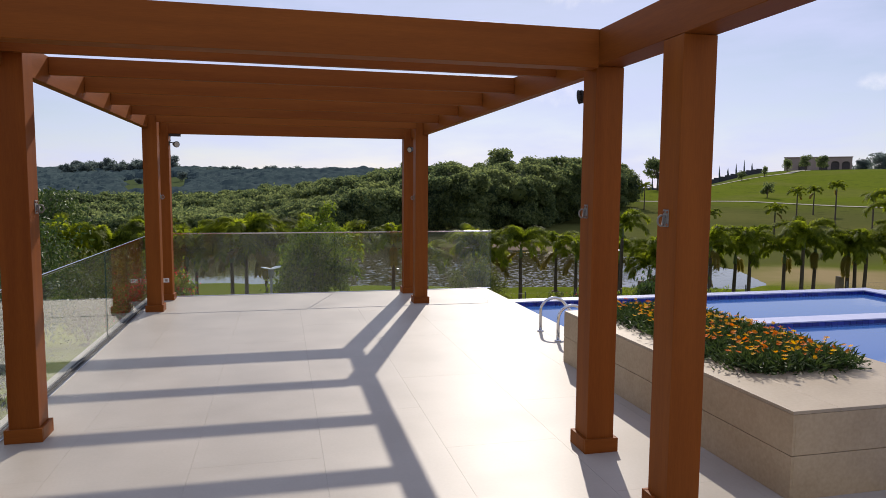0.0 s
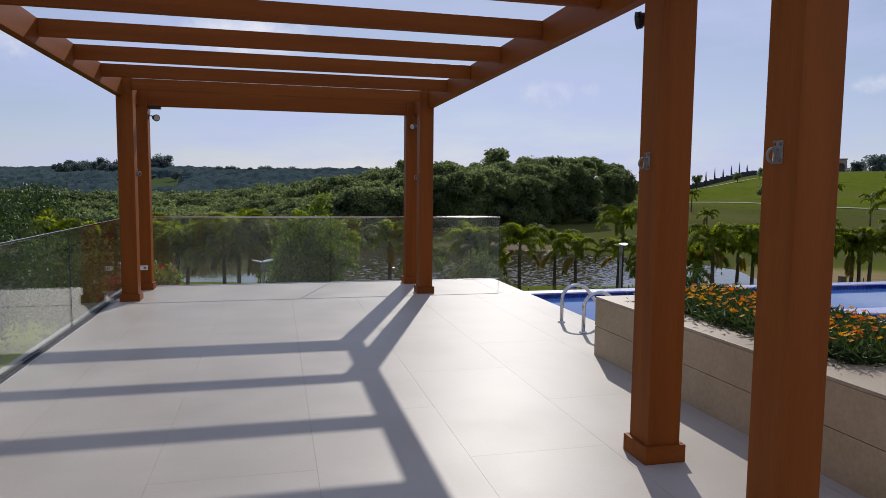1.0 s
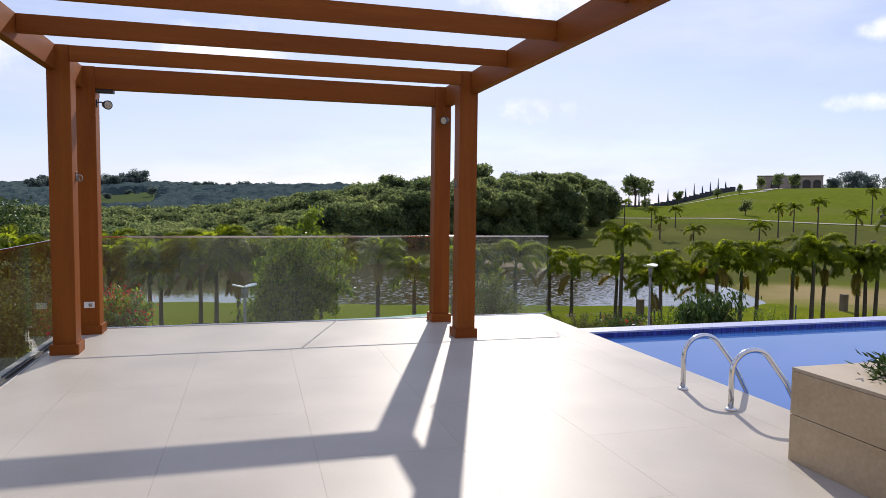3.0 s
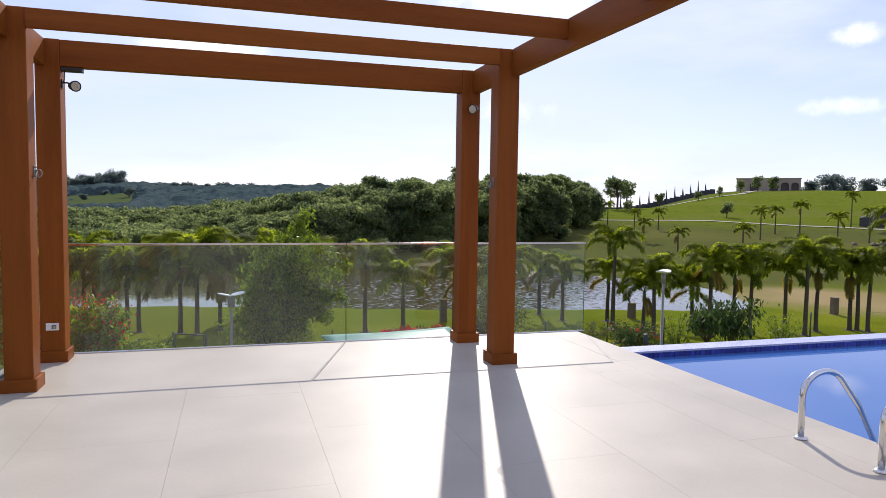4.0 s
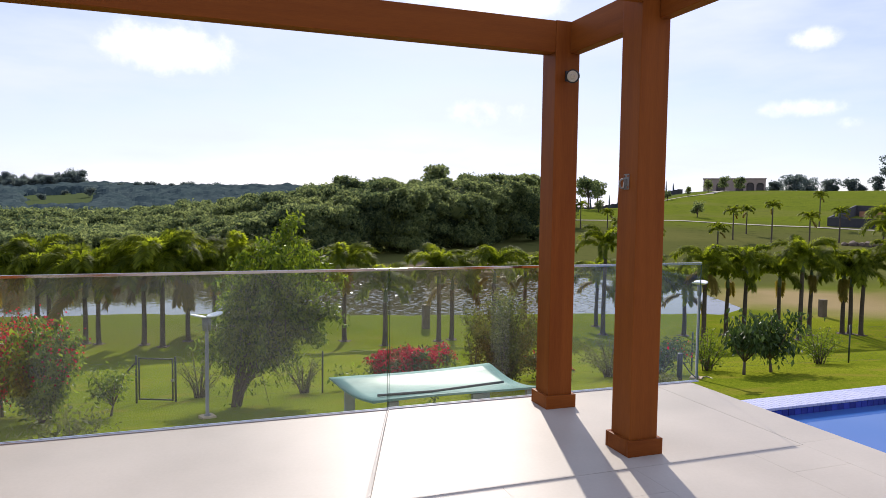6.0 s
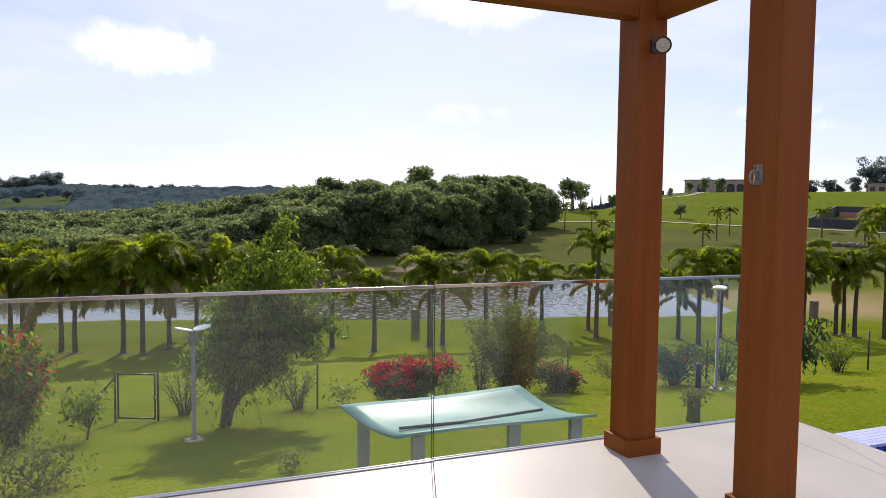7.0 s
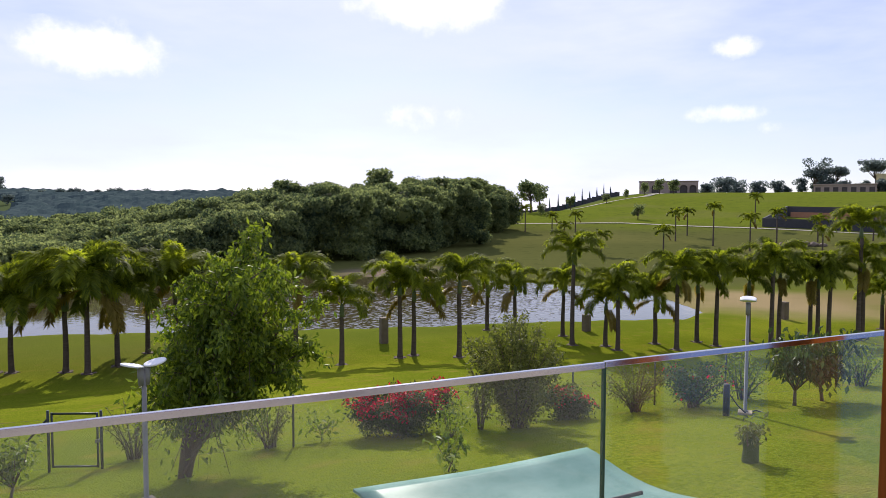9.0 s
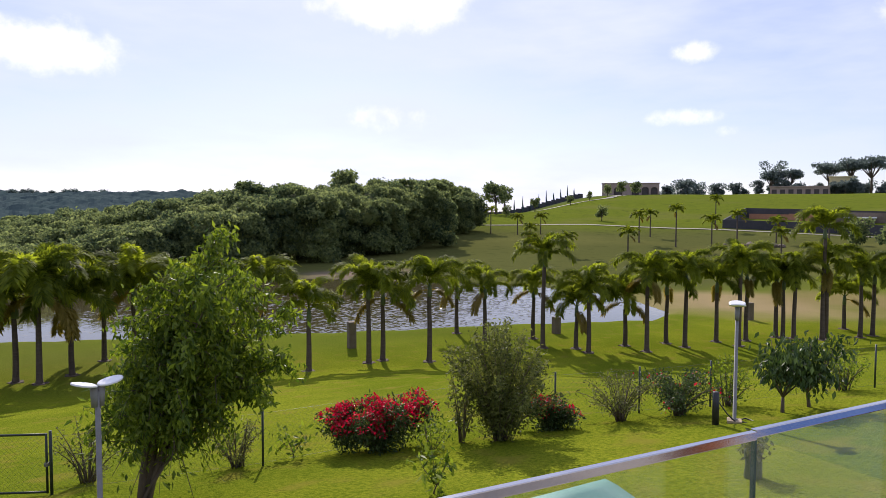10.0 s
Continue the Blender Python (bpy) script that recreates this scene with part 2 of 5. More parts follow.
def glass_mat():
    """Greenish tempered glass; an uneven diffuse film paints in its milky haze of reflections."""
    m = bpy.data.materials.new("clear_tempered_glass")
    m.use_nodes = True
    n, l = m.node_tree.nodes, m.node_tree.links
    n.remove(n["Principled BSDF"])
    clear, gloss, b = n.new("ShaderNodeBsdfTransparent"), n.new("ShaderNodeBsdfGlossy"), n.new("ShaderNodeMixShader")
    clear.inputs["Color"].default_value = (0.945, 0.98, 0.958, 1)
    gloss.inputs["Roughness"].default_value = 0.0
    facing, power, shine = n.new("ShaderNodeLayerWeight"), n.new("ShaderNodeMath"), n.new("ShaderNodeMath")
    facing.inputs["Blend"].default_value = 0.5
    power.operation, power.inputs[1].default_value = "POWER", 5.0
    shine.operation, shine.inputs[1].default_value, shine.inputs[2].default_value = "MULTIPLY_ADD", 0.95, 0.03
    l.new(facing.outputs["Facing"], power.inputs[0])
    l.new(power.outputs[0], shine.inputs[0])
    l.new(shine.outputs[0], b.inputs[0])
    l.new(clear.outputs[0], b.inputs[1])
    l.new(gloss.outputs[0], b.inputs[2])
    geo = n.new("ShaderNodeNewGeometry")
    mp = n.new("ShaderNodeMapping")
    mp.inputs["Scale"].default_value = (1.0, 1.0, 0.45)
    l.new(geo.outputs["Position"], mp.inputs["Vector"])
    film = n.new("ShaderNodeTexNoise")
    film.inputs["Scale"].default_value, film.inputs["Detail"].default_value = 1.8, 5
    l.new(mp.outputs[0], film.inputs["Vector"])
    amount = n.new("ShaderNodeMapRange")
    for key, v in (("From Min", 0.3), ("From Max", 0.75), ("To Min", 0.004), ("To Max", 0.019)):
        amount.inputs[key].default_value = v
    l.new(film.outputs[0], amount.inputs["Value"])
    # Diffuse and translucent film that stands for the pale veil over the panes.
    milky, through_milky, both, ms = n.new("ShaderNodeBsdfDiffuse"), n.new("ShaderNodeBsdfTranslucent"), n.new("ShaderNodeMixShader"), n.new("ShaderNodeMixShader")
    milky.inputs["Color"].default_value = through_milky.inputs["Color"].default_value = (0.74, 0.76, 0.72, 1)
    l.new(milky.outputs[0], both.inputs[1])
    l.new(through_milky.outputs[0], both.inputs[2])
    l.new(amount.outputs[0], ms.inputs[0])
    l.new(b.outputs[0], ms.inputs[1])
    l.new(both.outputs[0], ms.inputs[2])
    l.new(ms.outputs[0], n["Material Output"].inputs[0])
    return m


def water_mat(name, colour, rough, scale, strength, distance, ior=1.33):
    m = bpy.data.materials.new(name)
    m.use_nodes = True
    n, l = m.node_tree.nodes, m.node_tree.links
    b = n["Principled BSDF"]
    b.inputs["Base Color"].default_value = (*colour, 1)
    b.inputs["Roughness"].default_value = rough
    b.inputs["IOR"].default_value = ior
    geo = n.new("ShaderNodeNewGeometry")
    t1 = n.new("ShaderNodeTexNoise")
    t1.inputs["Scale"].default_value, t1.inputs["Detail"].default_value = scale, 4
    t2 = n.new("ShaderNodeTexNoise")
    t2.inputs["Scale"].default_value, t2.inputs["Detail"].default_value = scale * 0.06, 2
    calm = n.new("ShaderNodeMapRange")
    for key, v in (("From Min", 0.42), ("From Max", 0.66), ("To Min", 0.12), ("To Max", 1.0)):
        calm.inputs[key].default_value = v
    l.new(t2.outputs[0], calm.inputs["Value"])
    ml = n.new("ShaderNodeMath")
    ml.operation = "MULTIPLY"
    for t in (t1, t2):
        l.new(geo.outputs["Position"], t.inputs["Vector"])
    l.new(t1.outputs[0], ml.inputs[0])
    l.new(calm.outputs[0], ml.inputs[1])
    bp = n.new("ShaderNodeBump")
    bp.inputs["Strength"].default_value, bp.inputs["Distance"].default_value = strength, distance
    l.new(ml.outputs[0], bp.inputs["Height"])
    l.new(bp.outputs[0], b.inputs["Normal"])
    return m


M_GLASS = glass_mat()
M_GEDGE = mat("polished_glass_edge", (0.02, 0.05, 0.04), (0.05, 0.10, 0.08), 0.2, 8, 60, 0.0)
M_LAKE = water_mat("muddy_lake_water", (0.070, 0.058, 0.026), 0.03, 7.0, 0.05, 0.01)
M_POOL = water_mat("pool_water", (0.04, 0.125, 0.37), 0.02, 1.4, 0.10, 0.02)


def grass_mat():
    """Mown lawn near by, drier patches, a sandy beach on the lake's east end and bare banks."""
    m = bpy.data.materials.new("lawn_and_meadow")
    m.use_nodes = True
    n, l = m.node_tree.nodes, m.node_tree.links
    b = n["Principled BSDF"]
    b.inputs["Roughness"].default_value = 0.85
    b.inputs["Specular IOR Level"].default_value = 0.0
    geo = n.new("ShaderNodeNewGeometry")

    def tex(scale, detail):
        t = n.new("ShaderNodeTexNoise")
        t.inputs["Scale"].default_value, t.inputs["Detail"].default_value = scale, detail
        l.new(geo.outputs["Position"], t.inputs["Vector"])
        return t.outputs[0]

    def remap(v, a, c, lo=0.0, hi=1.0):
        r = n.new("ShaderNodeMapRange")
        r.interpolation_type = "SMOOTHSTEP"
        for k, x in (("From Min", a), ("From Max", c), ("To Min", lo), ("To Max", hi)):
            r.inputs[k].default_value = x
        l.new(v, r.inputs["Value"])
        return r.outputs[0]

    def mix(f, a, c):
        k = n.new("ShaderNodeMix")
        k.data_type = "RGBA"
        l.new(f, k.inputs["Factor"])
        for i, v in ((6, a), (7, c)):
            if isinstance(v, tuple):
                k.inputs[i].default_value = (*v, 1)
            else:
                l.new(v, k.inputs[i])
        return k.outputs[2]

    def calc(op, a, c):
        k = n.new("ShaderNodeMath")
        k.operation = op
        for i, v in enumerate((a, c)):
            if isinstance(v, (int, float)):
                k.inputs[i].default_value = v
            else:
                l.new(v, k.inputs[i])
        return k.outputs[0]

    def near_to(p, r0, r1):
        d = n.new("ShaderNodeVectorMath")
        d.operation = "DISTANCE"
        d.inputs[1].default_value = p
        l.new(geo.outputs["Position"], d.inputs[0])
        return remap(calc("ADD", d.outputs["Value"], calc("MULTIPLY", calc("SUBTRACT", tex(0.12, 4), 0.5), 12.0)), r0, r1, 1.0, 0.0)

    col = mix(remap(tex(0.22, 4), 0.35, 0.68), (0.165, 0.20, 0.014), (0.25, 0.272, 0.021))
    col = mix(remap(tex(14.0, 3), 0.35, 0.75, 0.0, 0.7), col, (0.055, 0.10, 0.006))
    col = mix(remap(tex(55.0, 2), 0.42, 0.7, 0.0, 0.55), col, (0.05, 0.085, 0.006))
    col = mix(remap(tex(38.0, 2), 0.55, 0.72, 0.0, 0.5), col, (0.23, 0.25, 0.03))
    col = mix(remap(tex(1.1, 5), 0.52, 0.74, 0.0, 0.75), col, (0.21, 0.185, 0.03))
    y_of = n.new("ShaderNodeSeparateXYZ")
    l.new(geo.outputs["Position"], y_of.inputs[0])
    col = mix(remap(calc("ADD", y_of.outputs[1], calc("MULTIPLY", tex(0.06, 4), 16.0)), 50, 62, 0.0, 0.75), col, (0.112, 0.142, 0.02))
    lower = remap(calc("ADD", y_of.outputs[2], calc("MULTIPLY", tex(0.05, 4), 2.4)), -2.2, 0.4, 1.0, 0.0)
    col = mix(calc("MULTIPLY", lower, remap(y_of.outputs[1], 54, 68, 0.0, 0.85)), col, (0.095, 0.098, 0.034))
    col = mix(calc("MULTIPLY", remap(tex(0.5, 5), 0.55, 0.7, 0.0, 0.55), remap(y_of.outputs[1], 60, 80)), col, (0.055, 0.068, 0.02))
    col = mix(remap(tex(0.035, 4), 0.5, 0.68, 0.0, 0.4), col, (0.155, 0.15, 0.045))
    col = mix(remap(y_of.outputs[1], 230, 300), col, (0.075, 0.098, 0.04))
    col = mix(near_to((54, 52, -6.3), 4, 13), col, (0.31, 0.24, 0.12))
    col = mix(near_to((66, 46, -6), 4, 14), col, (0.22, 0.18, 0.07))
    col = mix(near_to((34, 92, -6.3), 3, 13), col, (0.22, 0.17, 0.12))
    l.new(col, b.inputs["Base Color"])
    bp = n.new("ShaderNodeBump")
    bp.inputs["Strength"].default_value, bp.inputs["Distance"].default_value = 1.0, 0.05
    l.new(tex(25.0, 4), bp.inputs["Height"])
    l.new(bp.outputs[0], b.inputs["Normal"])
    return m


M_GRASS = grass_mat()


# ---- building helpers ----
def box(bm, x0, x1, y0, y1, z0, z1, bevel=0.0):
    g = bmesh.ops.create_cube(bm, size=1.0, matrix=Matrix.LocRotScale(((x0 + x1) / 2, (y0 + y1) / 2, (z0 + z1) / 2), None, (x1 - x0, y1 - y0, z1 - z0)))
    if bevel:
        edges = {e for v in g["verts"] for e in v.link_edges}
        bmesh.ops.bevel(bm, geom=list(edges), offset=bevel, segments=2, affect="EDGES", profile=0.6)


def prism(bm, outline, z0, z1):
    """An upright prism over a convex outline, counter-clockwise."""
    lo = [bm.verts.new((x, y, z0)) for x, y in outline]
    hi = [bm.verts.new((x, y, z1)) for x, y in outline]
    bm.faces.new(hi)
    bm.faces.new(lo[::-1])
    for i in range(len(outline)):
        j = (i + 1) % len(outline)
        bm.faces.new((lo[i], lo[j], hi[j], hi[i]))


def tube(bm, points, radii, sides=8, cap=True):
    pts = [Vector(p) for p in points]
    if isinstance(radii, (int, float)):
        radii = [radii] * len(pts)
    rings = []
    for i, p in enumerate(pts):
        d = (pts[min(i + 1, len(pts) - 1)] - pts[max(i - 1, 0)]).normalized()
        u = d.orthogonal().normalized() if not rings else (u - d * u.dot(d)).normalized()
        v = d.cross(u)
        rings.append([bm.verts.new(p + (u * math.cos(2 * math.pi * k / sides) + v * math.sin(2 * math.pi * k / sides)) * radii[i]) for k in range(sides)])
    for a, b in zip(rings, rings[1:]):
        for k in range(sides):
            f = bm.faces.new((a[k], a[(k + 1) % sides], b[(k + 1) % sides], b[k]))
            f.smooth = True
    if cap:
        bm.faces.new(rings[0][::-1])
        bm.faces.new(rings[-1])


def mesh_of(name, bm, material):
    me = bpy.data.meshes.new(name)
    bm.normal_update()
    bm.to_mesh(me)
    bm.free()
    me.materials.append(material)
    return me


def part(name, bm, material, parent, label="", at=None):
    ob = new(name, mesh_of(name, bm, material) if isinstance(bm, bmesh.types.BMesh) else bm)
    ob.parent = parent
    if at is not None:
        ob.matrix_basis = at
    return tagged(ob, label)


def thing(name, label, category, at=(0, 0, 0), group="", turn=0.0):
    ob = new(name)
    ob.empty_display_size = 0.1
    ob.matrix_basis = pose(*at, 0, 0, turn)
    return tagged(ob, label, category, group)


def structure(name, bm, material, label, category):
    return tagged(new(name, mesh_of(name, bm, material)), label, category, "", "structure")


def from_arrays(name, verts, faces, material):
    me = bpy.data.meshes.new(name)
    me.from_pydata(verts.tolist(), [], faces.tolist())
    me.materials.append(material)
    me.update()
    return me


def leaf_arrays(rng, centres, size, droop=0.4, aspect=0.42, jitter=0.35, up=None):
    """One folded diamond a leaf at each centre, pointing outwards and down."""
    n = len(centres)
    d = rng.normal(size=(n, 3))
    if up is not None:
        d = d * 0.8 + up
    d[:, 2] -= droop * 1.6
    d /= np.linalg.norm(d, axis=1)[:, None]
    side = np.cross(d, rng.normal(size=(n, 3)))
    side /= np.linalg.norm(side, axis=1)[:, None] + 1e-9
    nor = np.cross(d, side)
    s = (size * (1 + jitter * rng.uniform(-1, 1, n)))[:, None]
    a = centres
    b = centres + d * s * 0.45 + side * s * aspect * 0.5 + nor * s * 0.06
    c = centres + d * s
    e = centres + d * s * 0.45 - side * s * aspect * 0.5 + nor * s * 0.06
    verts = np.stack([a, b, c, e], 1).reshape(-1, 3)
    faces = np.arange(4 * n).reshape(n, 4)
    return verts, faces


# ---- land and water ----
LAKE = ((-60, 66), (-25, 62), (-3.5, 59.9), (12.6, 55), (20.7, 53), (27, 51.9), (32.5, 50.5), (39.6, 48.4), (44.5, 51), (46, 55), (49.5, 63), (47, 72), (44, 77), (34.5, 86), (23, 95), (9, 98), (-5, 92), (-25, 88), (-60, 90))
LAKE_Z = -6.6


def smooth(a, b, v):
    t = np.clip((v - a) / (b - a), 0, 1)
    return t * t * (3 - 2 * t)


def lake_depth(x, y):
    """Metres inside the shore (positive) or outside it (negative)."""
    p = np.array(LAKE, float)
    best = np.full(np.shape(x), 1e9)
    inside = np.zeros(np.shape(x), bool)
    for i in range(len(p)):
        a, b = p[i], p[(i + 1) % len(p)]
        t = np.clip(((x - a[0]) * (b[0] - a[0]) + (y - a[1]) * (b[1] - a[1])) / ((b - a) ** 2).sum(), 0, 1)
        best = np.minimum(best, np.hypot(x - a[0] - t * (b[0] - a[0]), y - a[1] - t * (b[1] - a[1])))
        cross = (a[1] > y) != (b[1] > y)
        with np.errstate(divide="ignore", invalid="ignore"):
            xi = a[0] + (y - a[1]) * (b[0] - a[0]) / (b[1] - a[1])
        inside ^= cross & (x < xi)
    return np.where(inside, best, -best)


def ground_z(x, y):
    x, y = np.asarray(x, float), np.asarray(y, float)
    near = -1.70 - 0.166 * (np.maximum(y, 14.5) - 15.3) - 1.3 * smooth(12, 26, x) * smooth(20, 34, y)
    near = np.maximum(near, -6.35)
    s = 0.743 * x + 0.669 * y
    hill = -6.35 + 17.5 * smooth(85, 380, s)
    w = smooth(43, 52, y)
    z = near * (1 - w) + hill * w
    r = np.hypot(x, y)
    z = z + 6 * smooth(330, 760, r) * smooth(20, -25, np.degrees(np.arctan2(x, y))) + 0.25 * np.sin(x * 0.11 + 1) * np.sin(y * 0.09) * smooth(60, 120, r)
    bearing = np.degrees(np.arctan2(x, y))
    z = z - 10.5 * smooth(41, 30, bearing) * smooth(14, 26, bearing) * smooth(215, 350, r)
    d = lake_depth(x, y)
    return np.where(d > -2.5, z * (1 - smooth(-0.5, 3.0, d)) + (LAKE_Z - 0.9) * smooth(-0.5, 3.0, d), z)


def gz(x, y):
    return float(ground_z(np.array([x]), np.array([y]))[0])


def graded(lo, hi, centre, n, fine):
    t = np.linspace(-1, 1, n)
    s = np.sinh(t * fine) / math.sinh(fine)
    return np.where(s < 0, centre + s * (centre - lo), centre + s * (hi - centre))


def build_ground():
    gx, gy = graded(-1500, 1600, 15, 260, 5.0), graded(-1200, 2200, 40, 280, 5.0)
    xx, yy = np.meshgrid(gx, gy)
    zz = ground_z(xx, yy)
    under = (xx > -1.0) & (xx < 14.2) & (yy < 11.3)
    zz = np.where(under, -2.6, zz)
    verts = np.stack([xx, yy, zz], -1).reshape(-1, 3)
    w = len(gx)
    i = (np.arange(len(gy) - 1)[:, None] * w + np.arange(w - 1)[None, :]).reshape(-1)
    me = from_arrays("ground", verts, np.stack([i, i + 1, i + w + 1, i + w], 1), M_GRASS)
    me.polygons.foreach_set("use_smooth", np.ones(len(me.polygons), bool))
    tagged(new("ground", me), "mown green lawn sloping down to a lake and up a hill", "ground", "", "structure")


build_ground()


def build_lake():
    """Small ripple facets, calm in broad patches; steep patch placed for the camera's view."""
    rng = np.random.default_rng(3)
    step = 0.24
    gx, gy = np.arange(-62, 53, step), np.arange(46, 108, step)
    xx, yy = np.meshgrid(gx, gy)
    calm = 0.5 + 0.5 * np.sin(xx * 0.09 + 1.3 * np.sin(yy * 0.07)) * np.sin(yy * 0.13 + 0.8 * np.sin(xx * 0.05))
    # Steep facets only round (26, 72), fitted to where the camera should see glitter.
    zz = LAKE_Z + rng.normal(0, 1, xx.shape) * (0.0006 + (0.005 + 0.03 * (rng.uniform(0, 1, xx.shape) < 0.15)) * (0.35 + 0.65 * calm) * smooth(24, 8, np.hypot((xx - 26) * 0.8, yy - 72)))
    xj, yj = xx + rng.uniform(-0.1, 0.1, xx.shape), yy + rng.uniform(-0.1, 0.1, xx.shape)
    keep = (lake_depth(xx, yy) > -2.0)[:-1, :-1].reshape(-1)
    w = len(gx)
    i = (np.arange(len(gy) - 1)[:, None] * w + np.arange(w - 1)[None, :]).reshape(-1)[keep]
    faces = np.concatenate([np.stack([i, i + 1, i + w + 1], 1), np.stack([i, i + w + 1, i + w], 1)])
    me = from_arrays("lake_water", np.stack([xj, yj, zz], -1).reshape(-1, 3), faces, M_LAKE)
    tagged(new("lake_water", me), "muddy brown lake with sun glitter on ripples", "water", "", "structure")


build_lake()


def ribbon(name, line, width, material, label):
    """A path laid just above the ground."""
    bm = bmesh.new()
    pts = []
    for a, b in zip(line, line[1:]):
        k = max(2, int(math.dist(a, b) / 6))
        pts += [(a[0] + (b[0] - a[0]) * i / k, a[1] + (b[1] - a[1]) * i / k) for i in range(k)]
    pts.append(line[-1])
    rows = []
    for i, p in enumerate(pts):
        q, r = pts[max(i - 1, 0)], pts[min(i + 1, len(pts) - 1)]
        d = Vector((r[0] - q[0], r[1] - q[1])).normalized()
        nx, ny = -d.y, d.x
        rows.append([bm.verts.new((p[0] + nx * s * width, p[1] + ny * s * width, gz(p[0] + nx * s * width, p[1] + ny * s * width) + 0.12)) for s in (-0.5, 0.5)])
    for a, b in zip(rows, rows[1:]):
        bm.faces.new((a[0], b[0], b[1], a[1]))
    return structure(name, bm, material, label, "path")


ribbon("path_lower", ((95, 172), (117, 150), (131.5, 125), (138.5, 104), (145.5, 90), (158, 70), (170, 50)), 1.5, M_PATH, "pale gravel path across the grassy hill")
ribbon("path_upper", ((108, 215), (150, 222), (200, 236), (232, 262), (246, 280)), 3.2, M_PATH, "pale gravel drive climbing the grassy hill")
ribbon("path_crest", ((246, 280), (300, 240), (360, 190)), 3.5, M_PATH, "pale drive along the crest of the hill")

# ---- terrace ----
bm = bmesh.new()
box(bm, -0.74, 5.33, -7.0, 11.47, -2.8, -0.007)
terrace = structure("terrace_floor", bm, M_GROUT, "pale porcelain-paved roof terrace with fine joints", "floor")


def slab(x0, x1, y0, y1):
    bm = bmesh.new()
    g = 0.0006 if x1 < 2.75 else 0.0007
    prism(bm, ((x0 + g, y0 + g), (x1 - g, y0 + g), (x1 - g, y1 - g), (x0 + g, y1 - g)), -0.007, 0.0)
    part("slab", bm, M_SLAB, terrace)


def slabs():
    cols = (-0.74, 0.0, 0.9, 1.8, 2.7, 3.59, 4.49, 4.96)
    for i, (a, b) in enumerate(zip(cols, cols[1:])):
        cuts = [9.865]
        y = 6.65 if i % 2 == 1 else 7.60
        if 9.865 - y > 1.92:
            cuts.append(y + 1.91)
        while y > -6.9:
            cuts.append(y)
            y -= 1.91
        cuts.append(-7.0)
        for hi, lo in zip(cuts, cuts[1:]):
            slab(a, b, lo, hi)
    cuts = [11.47] + [9.9 - 2.2 * k for k in range(8)] + [-7.0]
    for hi, lo in zip(cuts, cuts[1:]):
        slab(4.96, 5.36, lo, hi)
    for outline in (((-0.74, 9.868), (1.928, 9.868), (2.468, 11.47), (-0.74, 11.47)), ((1.933, 9.868), (4.957, 9.868), (4.957, 11.47), (2.473, 11.47))):
        bm = bmesh.new()
        prism(bm, outline, -0.007, 0.0)
        part("slab", bm, M_SLAB, terrace)
    bm = bmesh.new()
    box(bm, -0.74, 5.36, 11.472, 11.516, -0.20, -0.001, 0.004)
    part("edge_trim", bm, M_WHITE, terrace, "white metal edge trim")


# unseen house wall behind the terrace, added for the glass to reflect
bm = bmesh.new()
box(bm, -9.0, 16.0, -7.3, -7.0, -2.8, 3.4)
structure("wall_house", bm, M_PLASTER, "unseen cream plastered house wall behind the terrace, added for glass reflections", "wall")


# ---- glass balustrades ----
def glass_panel(name_label, x0, y0, x1, y1, shift=0.0, height=1.1):
    """One frameless pane with its cap rail and base shoe, between two floor points."""
    run = Vector((x1 - x0, y1 - y0))
    ln = run.length
    side = abs(run.x) < 0.1
    t = thing("glass_panel", name_label, "glass balustrade", (x0, y0, 0.0), "glass balustrade panes", math.degrees(math.atan2(run.y, run.x)))
    bm = bmesh.new()
    box(bm, 0.006, ln - 0.006, shift - 0.006, shift + 0.006, 0.012, height - 0.006)
    g = part("pane", bm, M_GLASS, t, "clear greenish tempered glass pane")
    g.visible_shadow = False
    for ex in (0.0025, ln - 0.0045):
        bm = bmesh.new()
        box(bm, ex, ex + 0.002, shift - 0.0058, shift + 0.0058, 0.012, height - 0.013)
        part("pane_edge", bm, M_GEDGE, g, "dark green polished glass edge")
    bm = bmesh.new()
    box(bm, 0.0, ln, shift - 0.008, shift + 0.008, height - 0.012, height + 0.008, 0.002)
    part("cap_rail", bm, M_ALU, t, "polished aluminium cap rail")
    bm = bmesh.new()
    box(bm, 0.0, ln, shift - 0.022, shift - 0.0065, 0.0, 0.028 if side else 0.008, 0.002)
    box(bm, 0.0, ln, shift + 0.0065, shift + 0.022, 0.0, 0.028 if side else 0.008, 0.002)
    if side:
        box(bm, 0.0, ln, shift - 0.064, shift - 0.0225, 0.0, 0.006, 0.001)
        trim = bmesh.new()
        box(trim, 0.0, ln, shift - 0.072, shift - 0.0645, 0.0, 0.009, 0.001)
        part("floor_trim", trim, M_ALU, t, "thin bright floor trim")
    part("base_shoe", bm, M_BLACK if side else M_ALU, t, "slim base channel")
    return t


glass_panel("clear frameless glass pane with an aluminium cap", -0.60, 11.492, 2.468, 11.492)
glass_panel("clear frameless glass pane with an aluminium cap", 2.478, 11.492, 5.45, 11.492, 0.010)
for a, b in ((-6.9, -3.9), (-3.89, -0.9), (-0.89, 2.1), (2.11, 5.1), (5.11, 8.2), (8.21, 11.4)):
    glass_panel("clear glass pane with a dark base channel along the terrace side", -0.62, a, -0.62, b)


# ---- pergola ----
HW = 0.105
XL, XR = -0.372, 3.79
TOP = 3.03
pergola = thing("pergola", "reddish-brown varnished timber pergola over the pale terrace", "pergola")


